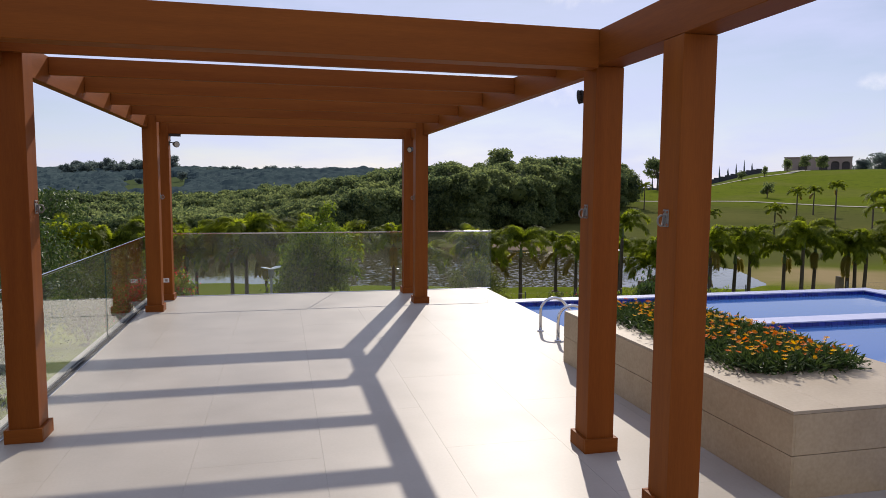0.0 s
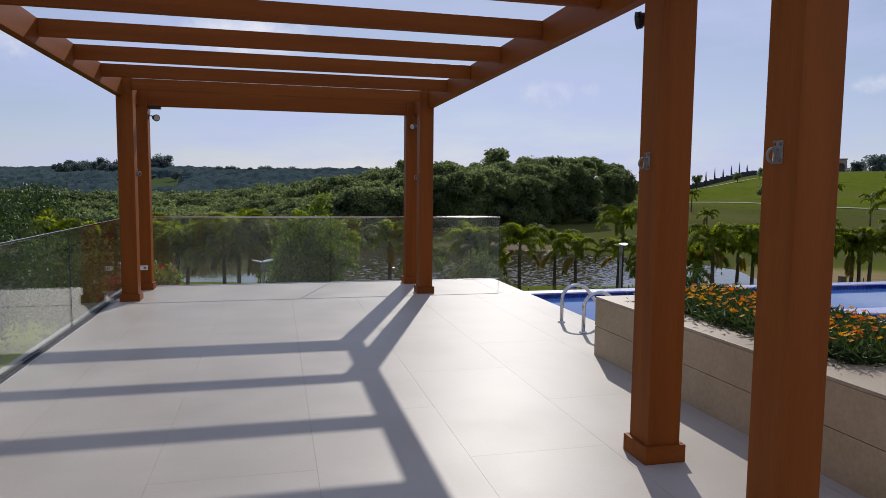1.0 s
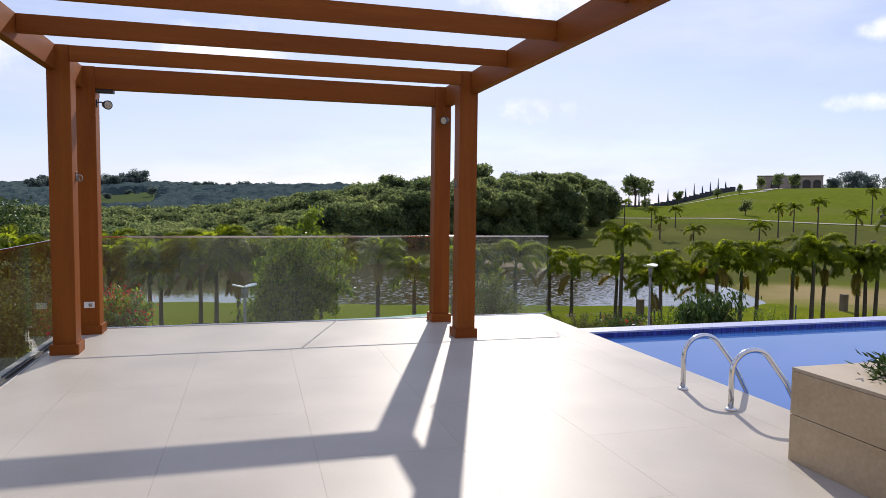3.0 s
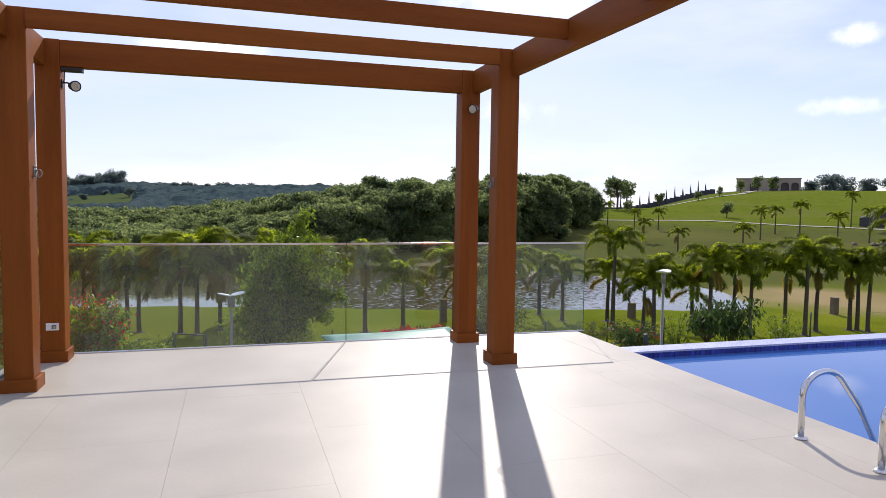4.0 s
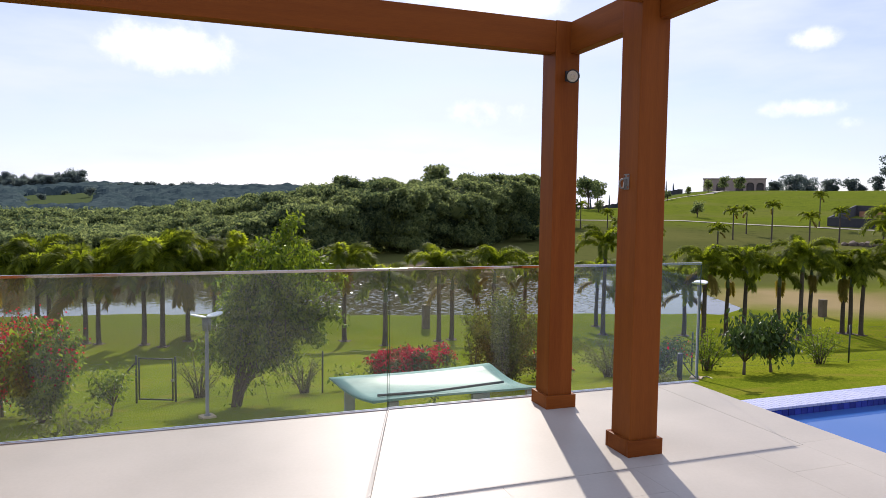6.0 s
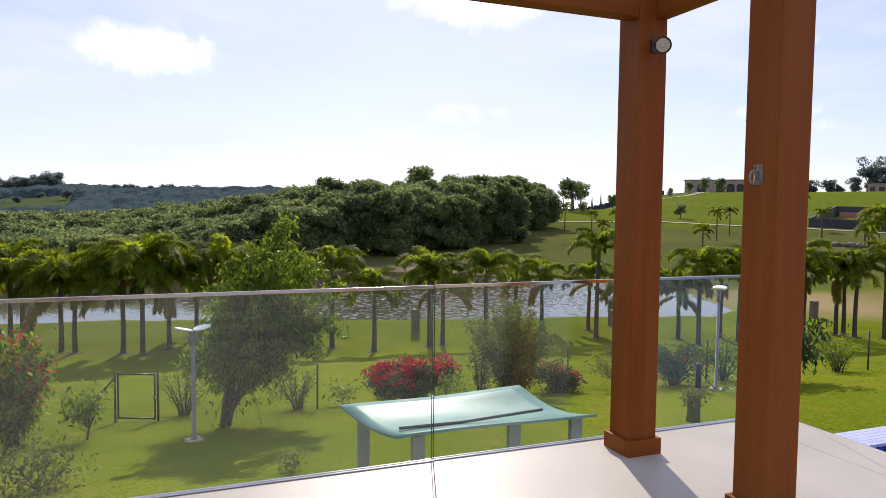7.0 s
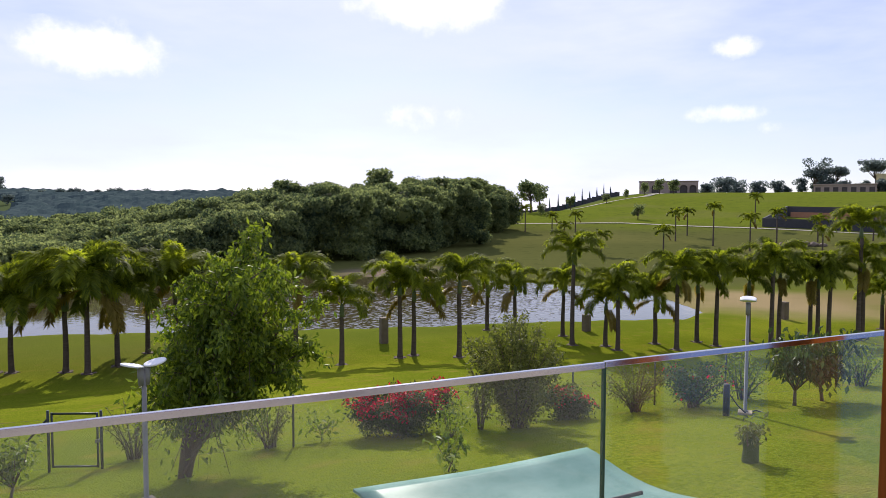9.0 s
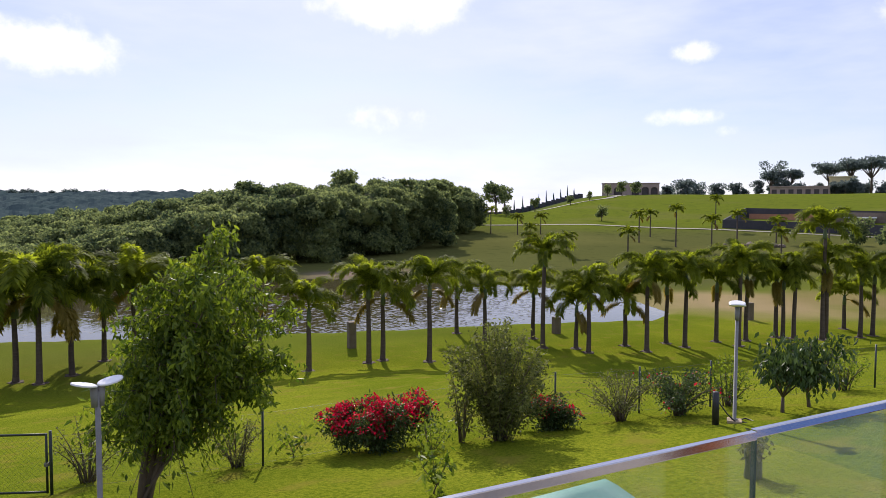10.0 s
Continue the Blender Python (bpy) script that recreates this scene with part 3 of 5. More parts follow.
def post(x, y):
    bm = bmesh.new()
    box(bm, -HW, HW, -HW, HW, 0.004, 2.783 if x > 0 and y < 5 else TOP, 0.006)
    p = part("post", bm, M_WOOD, pergola, "", pose(x, y, 0))
    bm = bmesh.new()
    w = HW + 0.026
    for a in ((-w, w, -w, -HW - 0.001), (-w, w, HW + 0.001, w), (-w, -HW - 0.001, -HW, HW), (HW + 0.001, w, -HW, HW)):
        box(bm, *a, 0.0, 0.105, 0.004)
    part("plinth", bm, M_WOODX, p, "wooden plinth boards")


for px, py in ((XL, 10.15), (XR, 10.15), (XL, 11.24), (XR, 11.24), (XL, 4.66), (XL, 3.56), (XR, 3.565), (XR, 2.50), (XR, -2.4), (XL, -2.4)):
    post(px, py)


def beam(x0, x1, y0, y1, z0, z1, material, name="beam", label=""):
    bm = bmesh.new()
    box(bm, x0, x1, y0, y1, z0, z1, 0.004)
    part(name, bm, material, pergola, label)


BW = 0.085
beam(XR - HW, XR + HW, -2.5, 3.565 + HW, 2.785, TOP - 0.004, M_WOODY)
for x0 in (XL - HW, XR + HW - BW):
    spans = [(3.565 + HW, 10.15 - HW), (10.15 + HW, 11.24 - HW)]
    if x0 < 0:
        spans = [(-2.29, 3.56 - HW), (3.56 + HW, 4.66 - HW), (4.66 + HW, 10.15 - HW), (10.15 + HW, 11.24 - HW)]
    for a, b in spans:
        beam(x0, x0 + BW, a + 0.001, b - 0.001, 2.785, TOP - 0.004, M_WOODY)
beam(XL + HW + 0.001, XR - HW - 0.001, 11.24 - HW + 0.004, 11.24 - HW + 0.13, 2.785, TOP - 0.004, M_WOODX)
beam(XL + HW + 0.001, XR - HW - 0.001, 3.53 - HW + 0.004, 3.53 - HW + 0.15, 2.765, TOP - 0.004, M_WOODX)
for sy in (10.05, 8.93, 7.81, 6.70, 5.59, 4.52):
    beam(XL - HW + BW + 0.001 if sy < 10 else XL + HW + 0.001, XR + HW - BW - 0.001 if sy < 10 else XR - HW - 0.001, sy - 0.03, sy + 0.03, 2.872, TOP - 0.008, M_WOODX, "slat")


def hammock_hook(x, y, z, face):
    """A steel plate with four bolts and a ring hook. face: the turn about z of its outward side from -y."""
    t = thing("hammock_hook", "steel hook plate with rusty bolts screwed to a timber post", "hook", (x, y, z), "hammock hooks", face)
    bm = bmesh.new()
    box(bm, -0.03, 0.03, -0.005, 0.0, -0.05, 0.05, 0.003)
    part("plate", bm, M_GALV, t)
    for dx in (-0.019, 0.019):
        for dz in (-0.036, 0.036):
            bm = bmesh.new()
            tube(bm, ((dx, -0.005, dz), (dx, -0.011, dz)), (0.008, 0.006), 8)
            part("bolt", bm, M_RUST, t, "rusty bolt head")
    bm = bmesh.new()
    ring = [(0.0, -0.03 - 0.024 * math.sin(a), -0.014 - 0.03 * math.cos(a)) for a in np.linspace(-0.3, 5.2, 16)]
    tube(bm, [(0, -0.004, 0.012), (0, -0.018, 0.012)] + ring, 0.006, 8)
    part("ring", bm, M_GALV, t, "grey steel ring hook")


for hx, hy, turn in ((XR - HW, 10.16, -90), (XR - HW, 3.575, -90), (XR - HW, 2.51, -90), (XL + HW, 10.2, 90), (XL + HW, 4.70, 90), (XL + HW, 3.56, 90)):
    hammock_hook(hx, hy, 1.765, turn)


def spotlight(x, y, z, turn, aim):
    t = thing("spotlight", "small black adjustable spotlight on a pergola post", "spotlight", (x, y, z), "pergola spotlights", turn)
    bm = bmesh.new()
    box(bm, -0.022, 0.022, -0.012, 0.0, -0.03, 0.05, 0.003)
    part("bracket", bm, M_BLACK, t)
    bm = bmesh.new()
    tube(bm, ((0, -0.01, 0.02), (0.0, -0.05, 0.022), (0, -0.085, 0.005)), 0.008, 8)
    part("arm", bm, M_BLACK, t)
    a = pose(0, -0.10, -0.005, 0, 0, 0) @ Euler((radians(aim[0]), 0, radians(aim[1]))).to_matrix().to_4x4()
    bm = bmesh.new()
    tube(bm, ((0, 0.045, 0), (0, 0.035, 0), (0, -0.02, 0), (0, -0.040, 0), (0, -0.045, 0)), (0.022, 0.036, 0.042, 0.052, 0.052), 20)
    for k in range(20):
        c, s = math.cos(k * math.pi / 10), math.sin(k * math.pi / 10)
        tube(bm, ((0.045 * c, -0.045, 0.045 * s), (0.045 * c, -0.012, 0.045 * s)), 0.0045, 5)
    b = part("lamp_head", bm, M_BLACK, t, "", a)
    bm = bmesh.new()
    tube(bm, ((0, -0.0445, 0), (0, -0.049, 0)), (0.043, 0.038), 20)
    tube(bm, ((0, -0.049, 0), (0, -0.052, 0)), (0.018, 0.012), 12)
    part("lens", bm, M_LENS, b, "pale ribbed lens")


spotlight(XL + HW, 11.20, 2.62, 90, (8, -55))
spotlight(XR + 0.0, 11.24 - HW, 2.60, 0, (12, -45))
spotlight(XR - 0.05, 3.565 + HW, 2.62, 180, (5, 50))
spotlight(XL + HW, 3.55, 2.62, 90, (10, -60))

junction = thing("junction_box", "flat black cable box under the pergola beam", "cable box", (XL + HW, 11.20, 2.785))
bm = bmesh.new()
box(bm, 0.002, 0.185, -0.05, 0.04, -0.042, -0.001, 0.005)
part("housing", bm, M_BLACK, junction)
bm = bmesh.new()
tube(bm, ((0.03, -0.02, -0.04), (0.035, -0.03, -0.09), (0.02, -0.02, -0.14)), 0.004, 6)
part("cable", bm, M_BLACK, junction, "short black cable")

socket = thing("wall_socket", "pale weatherproof socket cover on a timber post", "socket", (XL + 0.0, 11.24 - HW, 0.34))
bm = bmesh.new()
box(bm, -0.055, 0.055, -0.014, 0.0, -0.035, 0.035, 0.004)
part("cover", bm, M_WHITE, socket)
bm = bmesh.new()
box(bm, -0.005, 0.035, -0.018, -0.0145, -0.02, 0.02, 0.002)
part("flap", bm, M_ALU, socket, "grey hinged flap")


# ---- planter with flowers ----
PX0, PX1, PY0, PY1, PH = 4.585, 6.17, 2.47, 5.98, 0.55
planter = thing("planter", "low beige stone planter wall beside the pool", "planter")
bm = bmesh.new()
box(bm, PX0 + 0.02, PX1 - 0.02, PY0 + 0.02, PY1 - 0.02, -1.4, PH - 0.04)
part("core", bm, M_GROUT, planter)
for z0, z1 in ((0.0, 0.283), (0.287, PH - 0.002)):
    for y0, y1 in ((PY0, PY1),):
        bm = bmesh.new()
        box(bm, PX0, PX0 + 0.019, y0, y1, z0, z1, 0.0025)
        part("panel", bm, M_STONE, planter)
    for yy in (PY0, PY1 - 0.019):
        bm = bmesh.new()
        box(bm, PX0 + 0.0195, PX1 - 0.02, yy, yy + 0.019, z0, z1, 0.0025)
        part("panel", bm, M_STONE, planter)
    bm = bmesh.new()
    box(bm, PX1 - 0.019, PX1, PY0, PY1, z0 - (0.7 if z0 == 0 else 0), z1, 0.0025)
    part("panel", bm, M_STONE, planter)
FX0, FX1, FY0, FY1 = 4.93, 5.82, 3.28, 5.70
for a in ((PX0, FX0, PY0, PY1), (FX1, PX1, PY0, PY1), (FX0 + 0.001, FX1 - 0.001, PY0, FY0), (FX0 + 0.001, FX1 - 0.001, FY1, PY1)):
    bm = bmesh.new()
    box(bm, *a, PH, PH + 0.022, 0.003)
    part("cap_slab", bm, M_CAP, planter, "pale stone cap")
bm = bmesh.new()
box(bm, FX0, FX1, FY0, FY1, PH - 0.06, PH + 0.012)
part("soil", bm, M_SOIL, planter, "dark soil")


def flower_meshes(rng):
    n = 330
    c = np.stack([rng.normal(0, 0.085, n), rng.normal(0, 0.085, n), rng.uniform(0.0, 0.10, n)], 1)
    up = np.stack([c[:, 0] * 5, c[:, 1] * 5, np.full(n, 0.9)], 1)
    v, f = leaf_arrays(rng, c, np.full(n, 0.062), droop=0.2, aspect=0.24, up=up)
    leaves = from_arrays("foliage", v, f, M_LEAFD)
    return leaves


def bloom_mesh(r, petals):
    vs, fs = [], []
    for k in range(petals):
        a = 2 * math.pi * k / petals
        vs += [(0, 0, 0), (r * 0.6 * math.cos(a - 0.3), r * 0.6 * math.sin(a - 0.3), 0.005), (r * math.cos(a), r * math.sin(a), 0.009), (r * 0.6 * math.cos(a + 0.3), r * 0.6 * math.sin(a + 0.3), 0.005)]
        fs.append([4 * k, 4 * k + 1, 4 * k + 2, 4 * k + 3])
    return from_arrays("bloom", np.array(vs), np.array(fs), M_ORANGE)


rng_f = np.random.default_rng(5)
variants = [flower_meshes(rng_f) for _ in range(5)]
BLOOMS = [bloom_mesh(0.024, 9), bloom_mesh(0.02, 8), bloom_mesh(0.028, 10)]
k = 0
for iy in range(15):
    for ix in range(6):
        x = FX0 + 0.06 + ix * 0.155 + rng_f.uniform(-0.04, 0.04)
        y = FY0 + 0.06 + iy * 0.164 + rng_f.uniform(-0.04, 0.04)
        t = thing("gazania_plant", "low gazania with orange and yellow blooms in the planter", "flower", (x, y, PH + 0.012), "planter flowers", rng_f.uniform(0, 360))
        part("foliage", variants[k % 5], None, t)
        k += 1
        for _ in range(int(rng_f.integers(1, 8))):
            part("bloom", BLOOMS[int(rng_f.integers(3))], None, t, "", Matrix.LocRotScale((rng_f.normal(0, 0.085), rng_f.normal(0, 0.085), rng_f.uniform(0.11, 0.17)), Euler((rng_f.normal(0, 0.35), rng_f.normal(0, 0.35), rng_f.uniform(0, 6))), None))


# ---- pool ----
PLX1, PLY1, PZ = 13.9, 11.25, -0.25
WZ = PZ - 0.085
bm = bmesh.new()
box(bm, 5.37, PLX1 + 0.5, -6.9, PLY1 + 0.31, -2.8, -1.65)
box(bm, 5.37, PLX1 + 0.5, PLY1 + 0.02, PLY1 + 0.31, -1.65, PZ - 0.02)
box(bm, PLX1 + 0.02, PLX1 + 0.5, -6.9, PLY1 + 0.02, -1.65, PZ - 0.02)
pool_shell = structure("pool_shell", bm, M_POOLIN, "blue-lined swimming pool basin with mosaic coping", "pool")
bm = bmesh.new()
bm.faces.new([bm.verts.new(p) for p in ((5.34, -6.9, WZ), (PLX1 + 0.015, -6.9, WZ), (PLX1 + 0.015, PLY1 + 0.015, WZ), (5.34, PLY1 + 0.015, WZ))])
structure("pool_water", bm, M_POOL, "still bright blue swimming pool water", "water")


def tile_row(x0, y0, dx, dy, n, size, z0, thick, face, material, name):
    """n upright tiles along a wall; face: outward normal."""
    bm = bmesh.new()
    w = size - 0.006
    if face[1]:
        box(bm, -w / 2, w / 2, -thick / 2, thick / 2, 0, w)
    else:
        box(bm, -thick / 2, thick / 2, -w / 2, w / 2, 0, w)
    me = mesh_of(name, bm, material)
    for i in range(n):
        part(name, me, None, pool_shell, "", pose(x0 + dx * (i + 0.5) * size, y0 + dy * (i + 0.5) * size, z0))


def coping(x0, y0, nx, ny, sx, sy, first=0, count=None):
    """Coping mosaic; columns from first on, count of them as tiles of their own."""
    bm = bmesh.new()
    box(bm, -sx / 2 + 0.0022, sx / 2 - 0.0022, -sy / 2 + 0.0022, sy / 2 - 0.0022, -0.02, 0.004)
    me = mesh_of("coping_tile", bm, M_COPING)
    for i in range(first, first + (count or nx)):
        for j in range(ny):
            part("coping_tile", me, None, pool_shell, "", pose(x0 + (i + 0.5) * sx, y0 + (j + 0.5) * sy, PZ))


def coping_rest(x0, y0, nx, ny, sx, sy, first):
    """The farther mosaic tiles, too many to pick apart."""
    verts, faces = [], []
    for i in range(first, nx):
        for j in range(ny):
            a, b, c, d = x0 + i * sx + 0.0022, x0 + (i + 1) * sx - 0.0022, y0 + j * sy + 0.0022, y0 + (j + 1) * sy - 0.0022
            k = len(verts)
            verts += [(x, y, z) for z in (PZ - 0.02, PZ + 0.004) for x, y in ((a, c), (b, c), (b, d), (a, d))]
            faces += [(k + 4, k + 5, k + 6, k + 7), (k, k + 1, k + 5, k + 4), (k + 1, k + 2, k + 6, k + 5), (k + 2, k + 3, k + 7, k + 6), (k + 3, k, k + 4, k + 7)]
    ob = part("coping_mosaic", from_arrays("coping_mosaic", np.array(verts), np.array(faces), M_COPING), None, pool_shell, "small lilac-white mosaic tiles")
    tagged(ob, "small lilac-white mosaic tiles", kind="stuff")


def pool_details():
    coping(5.37, PLY1, 165, 6, 0.0517, 0.0517, 0, 48)
    coping_rest(5.37, PLY1, 172, 6, 0.0517, 0.0517, 48)
    coping(PLX1, PLY1 - 7.0, 2, 34, 0.24, 0.206)
    for z in (PZ - 0.098, PZ - 0.176):
        tile_row(5.37, PLY1 + 0.012, 1, 0, 109, 0.0782, z, 0.012, (0, -1), M_TILE, "pool_tile")
    tile_row(PLX1 + 0.012, PLY1 - 6.15, 0, 1, 50, 0.123, PZ - 0.143, 0.012, (-1, 0), M_TILE, "pool_tile")
    # dividing wall towards the shallow basin
    bm = bmesh.new()
    box(bm, 9.02, PLX1, 8.5, 8.87, -1.6, PZ - 0.02)
    part("divider", bm, M_POOLIN, pool_shell, "low dividing wall")
    bm = bmesh.new()
    box(bm, 9.0, PLX1, 8.47, 8.90, PZ - 0.019, PZ + 0.003, 0.004)
    part("divider_coping", bm, M_COPING, pool_shell, "lilac coping of the dividing wall")
    tile_row(9.0, 8.49, 1, 0, 39, 0.125, PZ - 0.143, 0.012, (0, -1), M_TILE, "pool_tile")


ladder = thing("pool_ladder", "polished steel pool ladder rails beside the water", "ladder")
for ly in (6.93, 7.53):
    bm = bmesh.new()
    pts = [(4.92, ly, 0.0), (4.92, ly, 0.27)] + [(5.105 - 0.185 * math.cos(a), ly, 0.285 + 0.165 * math.sin(a)) for a in np.linspace(0.2, 2.35, 12)] + [(5.42, ly, 0.18), (5.56, ly, -0.06), (5.61, ly, -0.25), (5.61, ly, -1.0)]
    tube(bm, pts, 0.021, 12)
    part("rail", bm, M_STEEL, ladder)
    bm = bmesh.new()
    tube(bm, ((4.92, ly, 0.0), (4.92, ly, 0.012), (4.92, ly, 0.02)), (0.045, 0.043, 0.024), 16)
    part("flange", bm, M_STEEL, ladder)
for lz in (-0.52, -0.8):
    bm = bmesh.new()
    box(bm, 5.56, 5.64, 6.95, 7.51, lz - 0.015, lz + 0.015, 0.004)
    part("step", bm, M_STEEL, ladder)


# ---- palms ----
def frond_mesh(rng, length, lift, curl, material, name="frond", bushy=0.25):
    """An arching midrib set all round with narrow leaflets."""
    k = 16
    t = np.linspace(0, 1, k)
    ang = lift - curl * t ** 1.3
    dx, dz = np.cos(ang) * length / (k - 1), np.sin(ang) * length / (k - 1)
    px, pz = np.concatenate([[0], np.cumsum(dx[:-1])]), np.concatenate([[0], np.cumsum(dz[:-1])])
    verts, faces = [], []

    def quad(a, b, c, d):
        i = len(verts)
        verts.extend((a, b, c, d))
        faces.append((i, i + 1, i + 2, i + 3))

    for i in range(k - 1):
        w0, w1 = 0.022 * (1 - t[i]) + 0.004, 0.022 * (1 - t[i + 1]) + 0.004
        quad((px[i], -w0, pz[i]), (px[i + 1], -w1, pz[i + 1]), (px[i + 1], w1, pz[i + 1]), (px[i], w0, pz[i]))
        quad((px[i], 0, pz[i] - w0), (px[i + 1], 0, pz[i + 1] - w1), (px[i + 1], 0, pz[i + 1] + w1), (px[i], 0, pz[i] + w0))
    n = 260
    for j in range(n):
        s = 0.16 + 0.84 * (j + 0.5) / n
        i = min(int(s * (k - 1)), k - 2)
        u = s * (k - 1) - i
        o = np.array([px[i] + (px[i + 1] - px[i]) * u, 0, pz[i] + (pz[i + 1] - pz[i]) * u])
        d = np.array([px[i + 1] - px[i], 0, pz[i + 1] - pz[i]])
        d /= np.linalg.norm(d)
        up = np.array([-d[2], 0, d[0]])
        a = rng.choice((-1, 1)) * rng.uniform(0.25, 2.6)
        side = np.array([0, math.sin(a), 0]) + up * math.cos(a) * 0.6
        ln = length * bushy * (1 - 0.55 * abs(s - 0.45)) * rng.uniform(0.8, 1.15)
        v = side + d * 0.75
        v /= np.linalg.norm(v)
        w = np.cross(v, up + 0.3 * side)
        w = w / (np.linalg.norm(w) + 1e-9) * 0.026
        mid, tip = o + v * ln * 0.55, o + v * ln + np.array([0, 0, -0.25 * ln])
        quad(o, mid + w, tip, mid - w)
    return from_arrays(name, np.array(verts, float), np.array(faces), material)


rng_p = np.random.default_rng(11)
FRONDS_UP = [frond_mesh(rng_p, 1.75, 1.45, 1.9, M_FROND, bushy=0.23) for _ in range(2)]
FRONDS_MID = [frond_mesh(rng_p, 2.0, 1.25, 2.35, M_FROND, bushy=0.23) for _ in range(3)]
FRONDS_LOW = [frond_mesh(rng_p, 1.85, 0.85, 2.3, M_FROND, bushy=0.23) for _ in range(2)]
FRONDS_DRY = [frond_mesh(rng_p, 1.5, -0.1, 1.4, M_FRONDY, bushy=0.22) for _ in range(2)]


def trunk_mesh():
    bm = bmesh.new()
    z = np.linspace(0, 1, 30)
    tube(bm, [(0.02 * math.sin(4 * a), 0.015 * math.sin(3 * a + 1), a) for a in z], [0.125 - 0.035 * a + (0.03 * max(0, 0.08 - a) / 0.08) + 0.004 * (i % 2) for i, a in enumerate(z)], 10)
    return mesh_of("trunk", bm, M_PALMT)


def shaft_mesh():
    bm = bmesh.new()
    tube(bm, ((0.017, 0.0, 0), (0.017, 0, 0.1), (0.016, 0, 0.35), (0.016, 0, 0.55)), (0.09, 0.10, 0.085, 0.05), 10)
    return mesh_of("crownshaft", bm, M_SHAFT)


def soil_mesh():
    """A raked ring of bare soil round a trunk."""
    bm = bmesh.new()
    rr = [0.42 + 0.09 * math.sin(k * 2.3) for k in range(14)]
    rim = [bm.verts.new((rr[k] * math.cos(k * math.pi / 7), rr[k] * math.sin(k * math.pi / 7), -0.09)) for k in range(14)]
    mid = [bm.verts.new((0.7 * rr[k] * math.cos(k * math.pi / 7), 0.7 * rr[k] * math.sin(k * math.pi / 7), 0.012 + 0.012 * math.sin(k * 1.7))) for k in range(14)]
    for k in range(14):
        bm.faces.new((rim[k], rim[(k + 1) % 14], mid[(k + 1) % 14], mid[k]))
    bm.faces.new(mid)
    return mesh_of("soil_ring", bm, M_SOIL)


TRUNK, SHAFT, SOIL_RING = trunk_mesh(), shaft_mesh(), soil_mesh()


def palm(x, y, h, group="lakeside palms", dry=1, scale=1.34, label="slender foxtail palm with bushy fronds on the lawn"):
    """A palm of total height h; the topmost frond rises about a metre over the crown's base."""
    g = gz(x, y)
    t = thing("palm_tree", label, "palm tree", (x, y, g - 0.03), group, rng_p.uniform(0, 360))
    th = max(0.8, h - 1.45 * scale)
    p = part("trunk", TRUNK, None, t, "", Matrix.LocRotScale((0, 0, 0), None, (min(scale, 1.15), min(scale, 1.15), th)))
    part("crownshaft", SHAFT, None, t, "green crownshaft", Matrix.LocRotScale((0, 0, th - 0.02), None, (scale, scale, scale)))
    if group == "lakeside palms":
        part("soil_ring", SOIL_RING, None, t, "ring of bare brown soil", Matrix.LocRotScale((0, 0, 0.05), None, (1.05, 1.05, 1)))
    ring = [(FRONDS_UP, 3, 0.55), (FRONDS_MID, 5, 0.48), (FRONDS_LOW, 4, 0.4), (FRONDS_DRY, dry, 0.3)]
    turn = rng_p.uniform(0, 6.28)
    for kind, n, z in ring:
        for i in range(n):
            a = turn + 2 * math.pi * i / max(n, 1) + rng_p.uniform(-0.3, 0.3)
            s = scale * rng_p.uniform(0.85, 1.12)
            part("frond", kind[int(rng_p.integers(len(kind)))], None, t, "", Matrix.LocRotScale((0.017, 0, th + z * scale), Euler((rng_p.uniform(-0.15, 0.15), rng_p.uniform(-0.15, 0.15), a)), (s, s, s)))
        turn += 0.7


for x, y, h in ((-15.5, 50, 6.4), (-12.4, 48.5, 6.8), (-10.2, 50.5, 6.2), (-1.8, 47.6, 6.5), (-0.8, 46.8, 7.1), (0.5, 48, 6.2), (11, 43.6, 4.6), (14.4, 44.1, 5.5), (15.3, 44.3, 5.1), (17.4, 42.9, 5.6), (22.9, 49.8, 4.9), (23.3, 46.9, 4.7), (26.3, 45.9, 4.7), (25.1, 43.2, 6.9), (26.7, 42.1, 4), (26.6, 40.9, 5), (29.9, 41.5, 4.3), (29.8, 39.6, 5.9), (32.7, 40.9, 5.1), (32.8, 39.5, 5.8), (35.9, 39.9, 5.2), (36, 38.3, 6.3), (37.9, 39.3, 5.6), (40.6, 39.2, 5.4), (41, 39, 5.2), (41.3, 38.4, 5.7), (42.5, 37.3, 8.5), (43.3, 37.6, 6.2), (47.8, 39.2, 3.8), (45.5, 36.7, 5.5), (46.9, 36.7, 5.5), (49.5, 36, 5.6), (51.5, 34.5, 5.4), (54, 35, 5.6), (57, 33, 5.5), (60, 34, 5.4), (-7.9, 52.3, 6.5), (-7, 50.6, 6.2), (-4.9, 48.8, 6.1), (-4.2, 48.5, 5.8), (9.1, 45.6, 5.8), (2, 50.9, 6.1), (5.6, 47, 6.4), (3.4, 49.8, 6.6)):
    palm(x, y, h - (0.95 if x < 7 else 0.2), dry=int(rng_p.integers(0, 3)), scale=1.72 if x < 7 else 1.28)
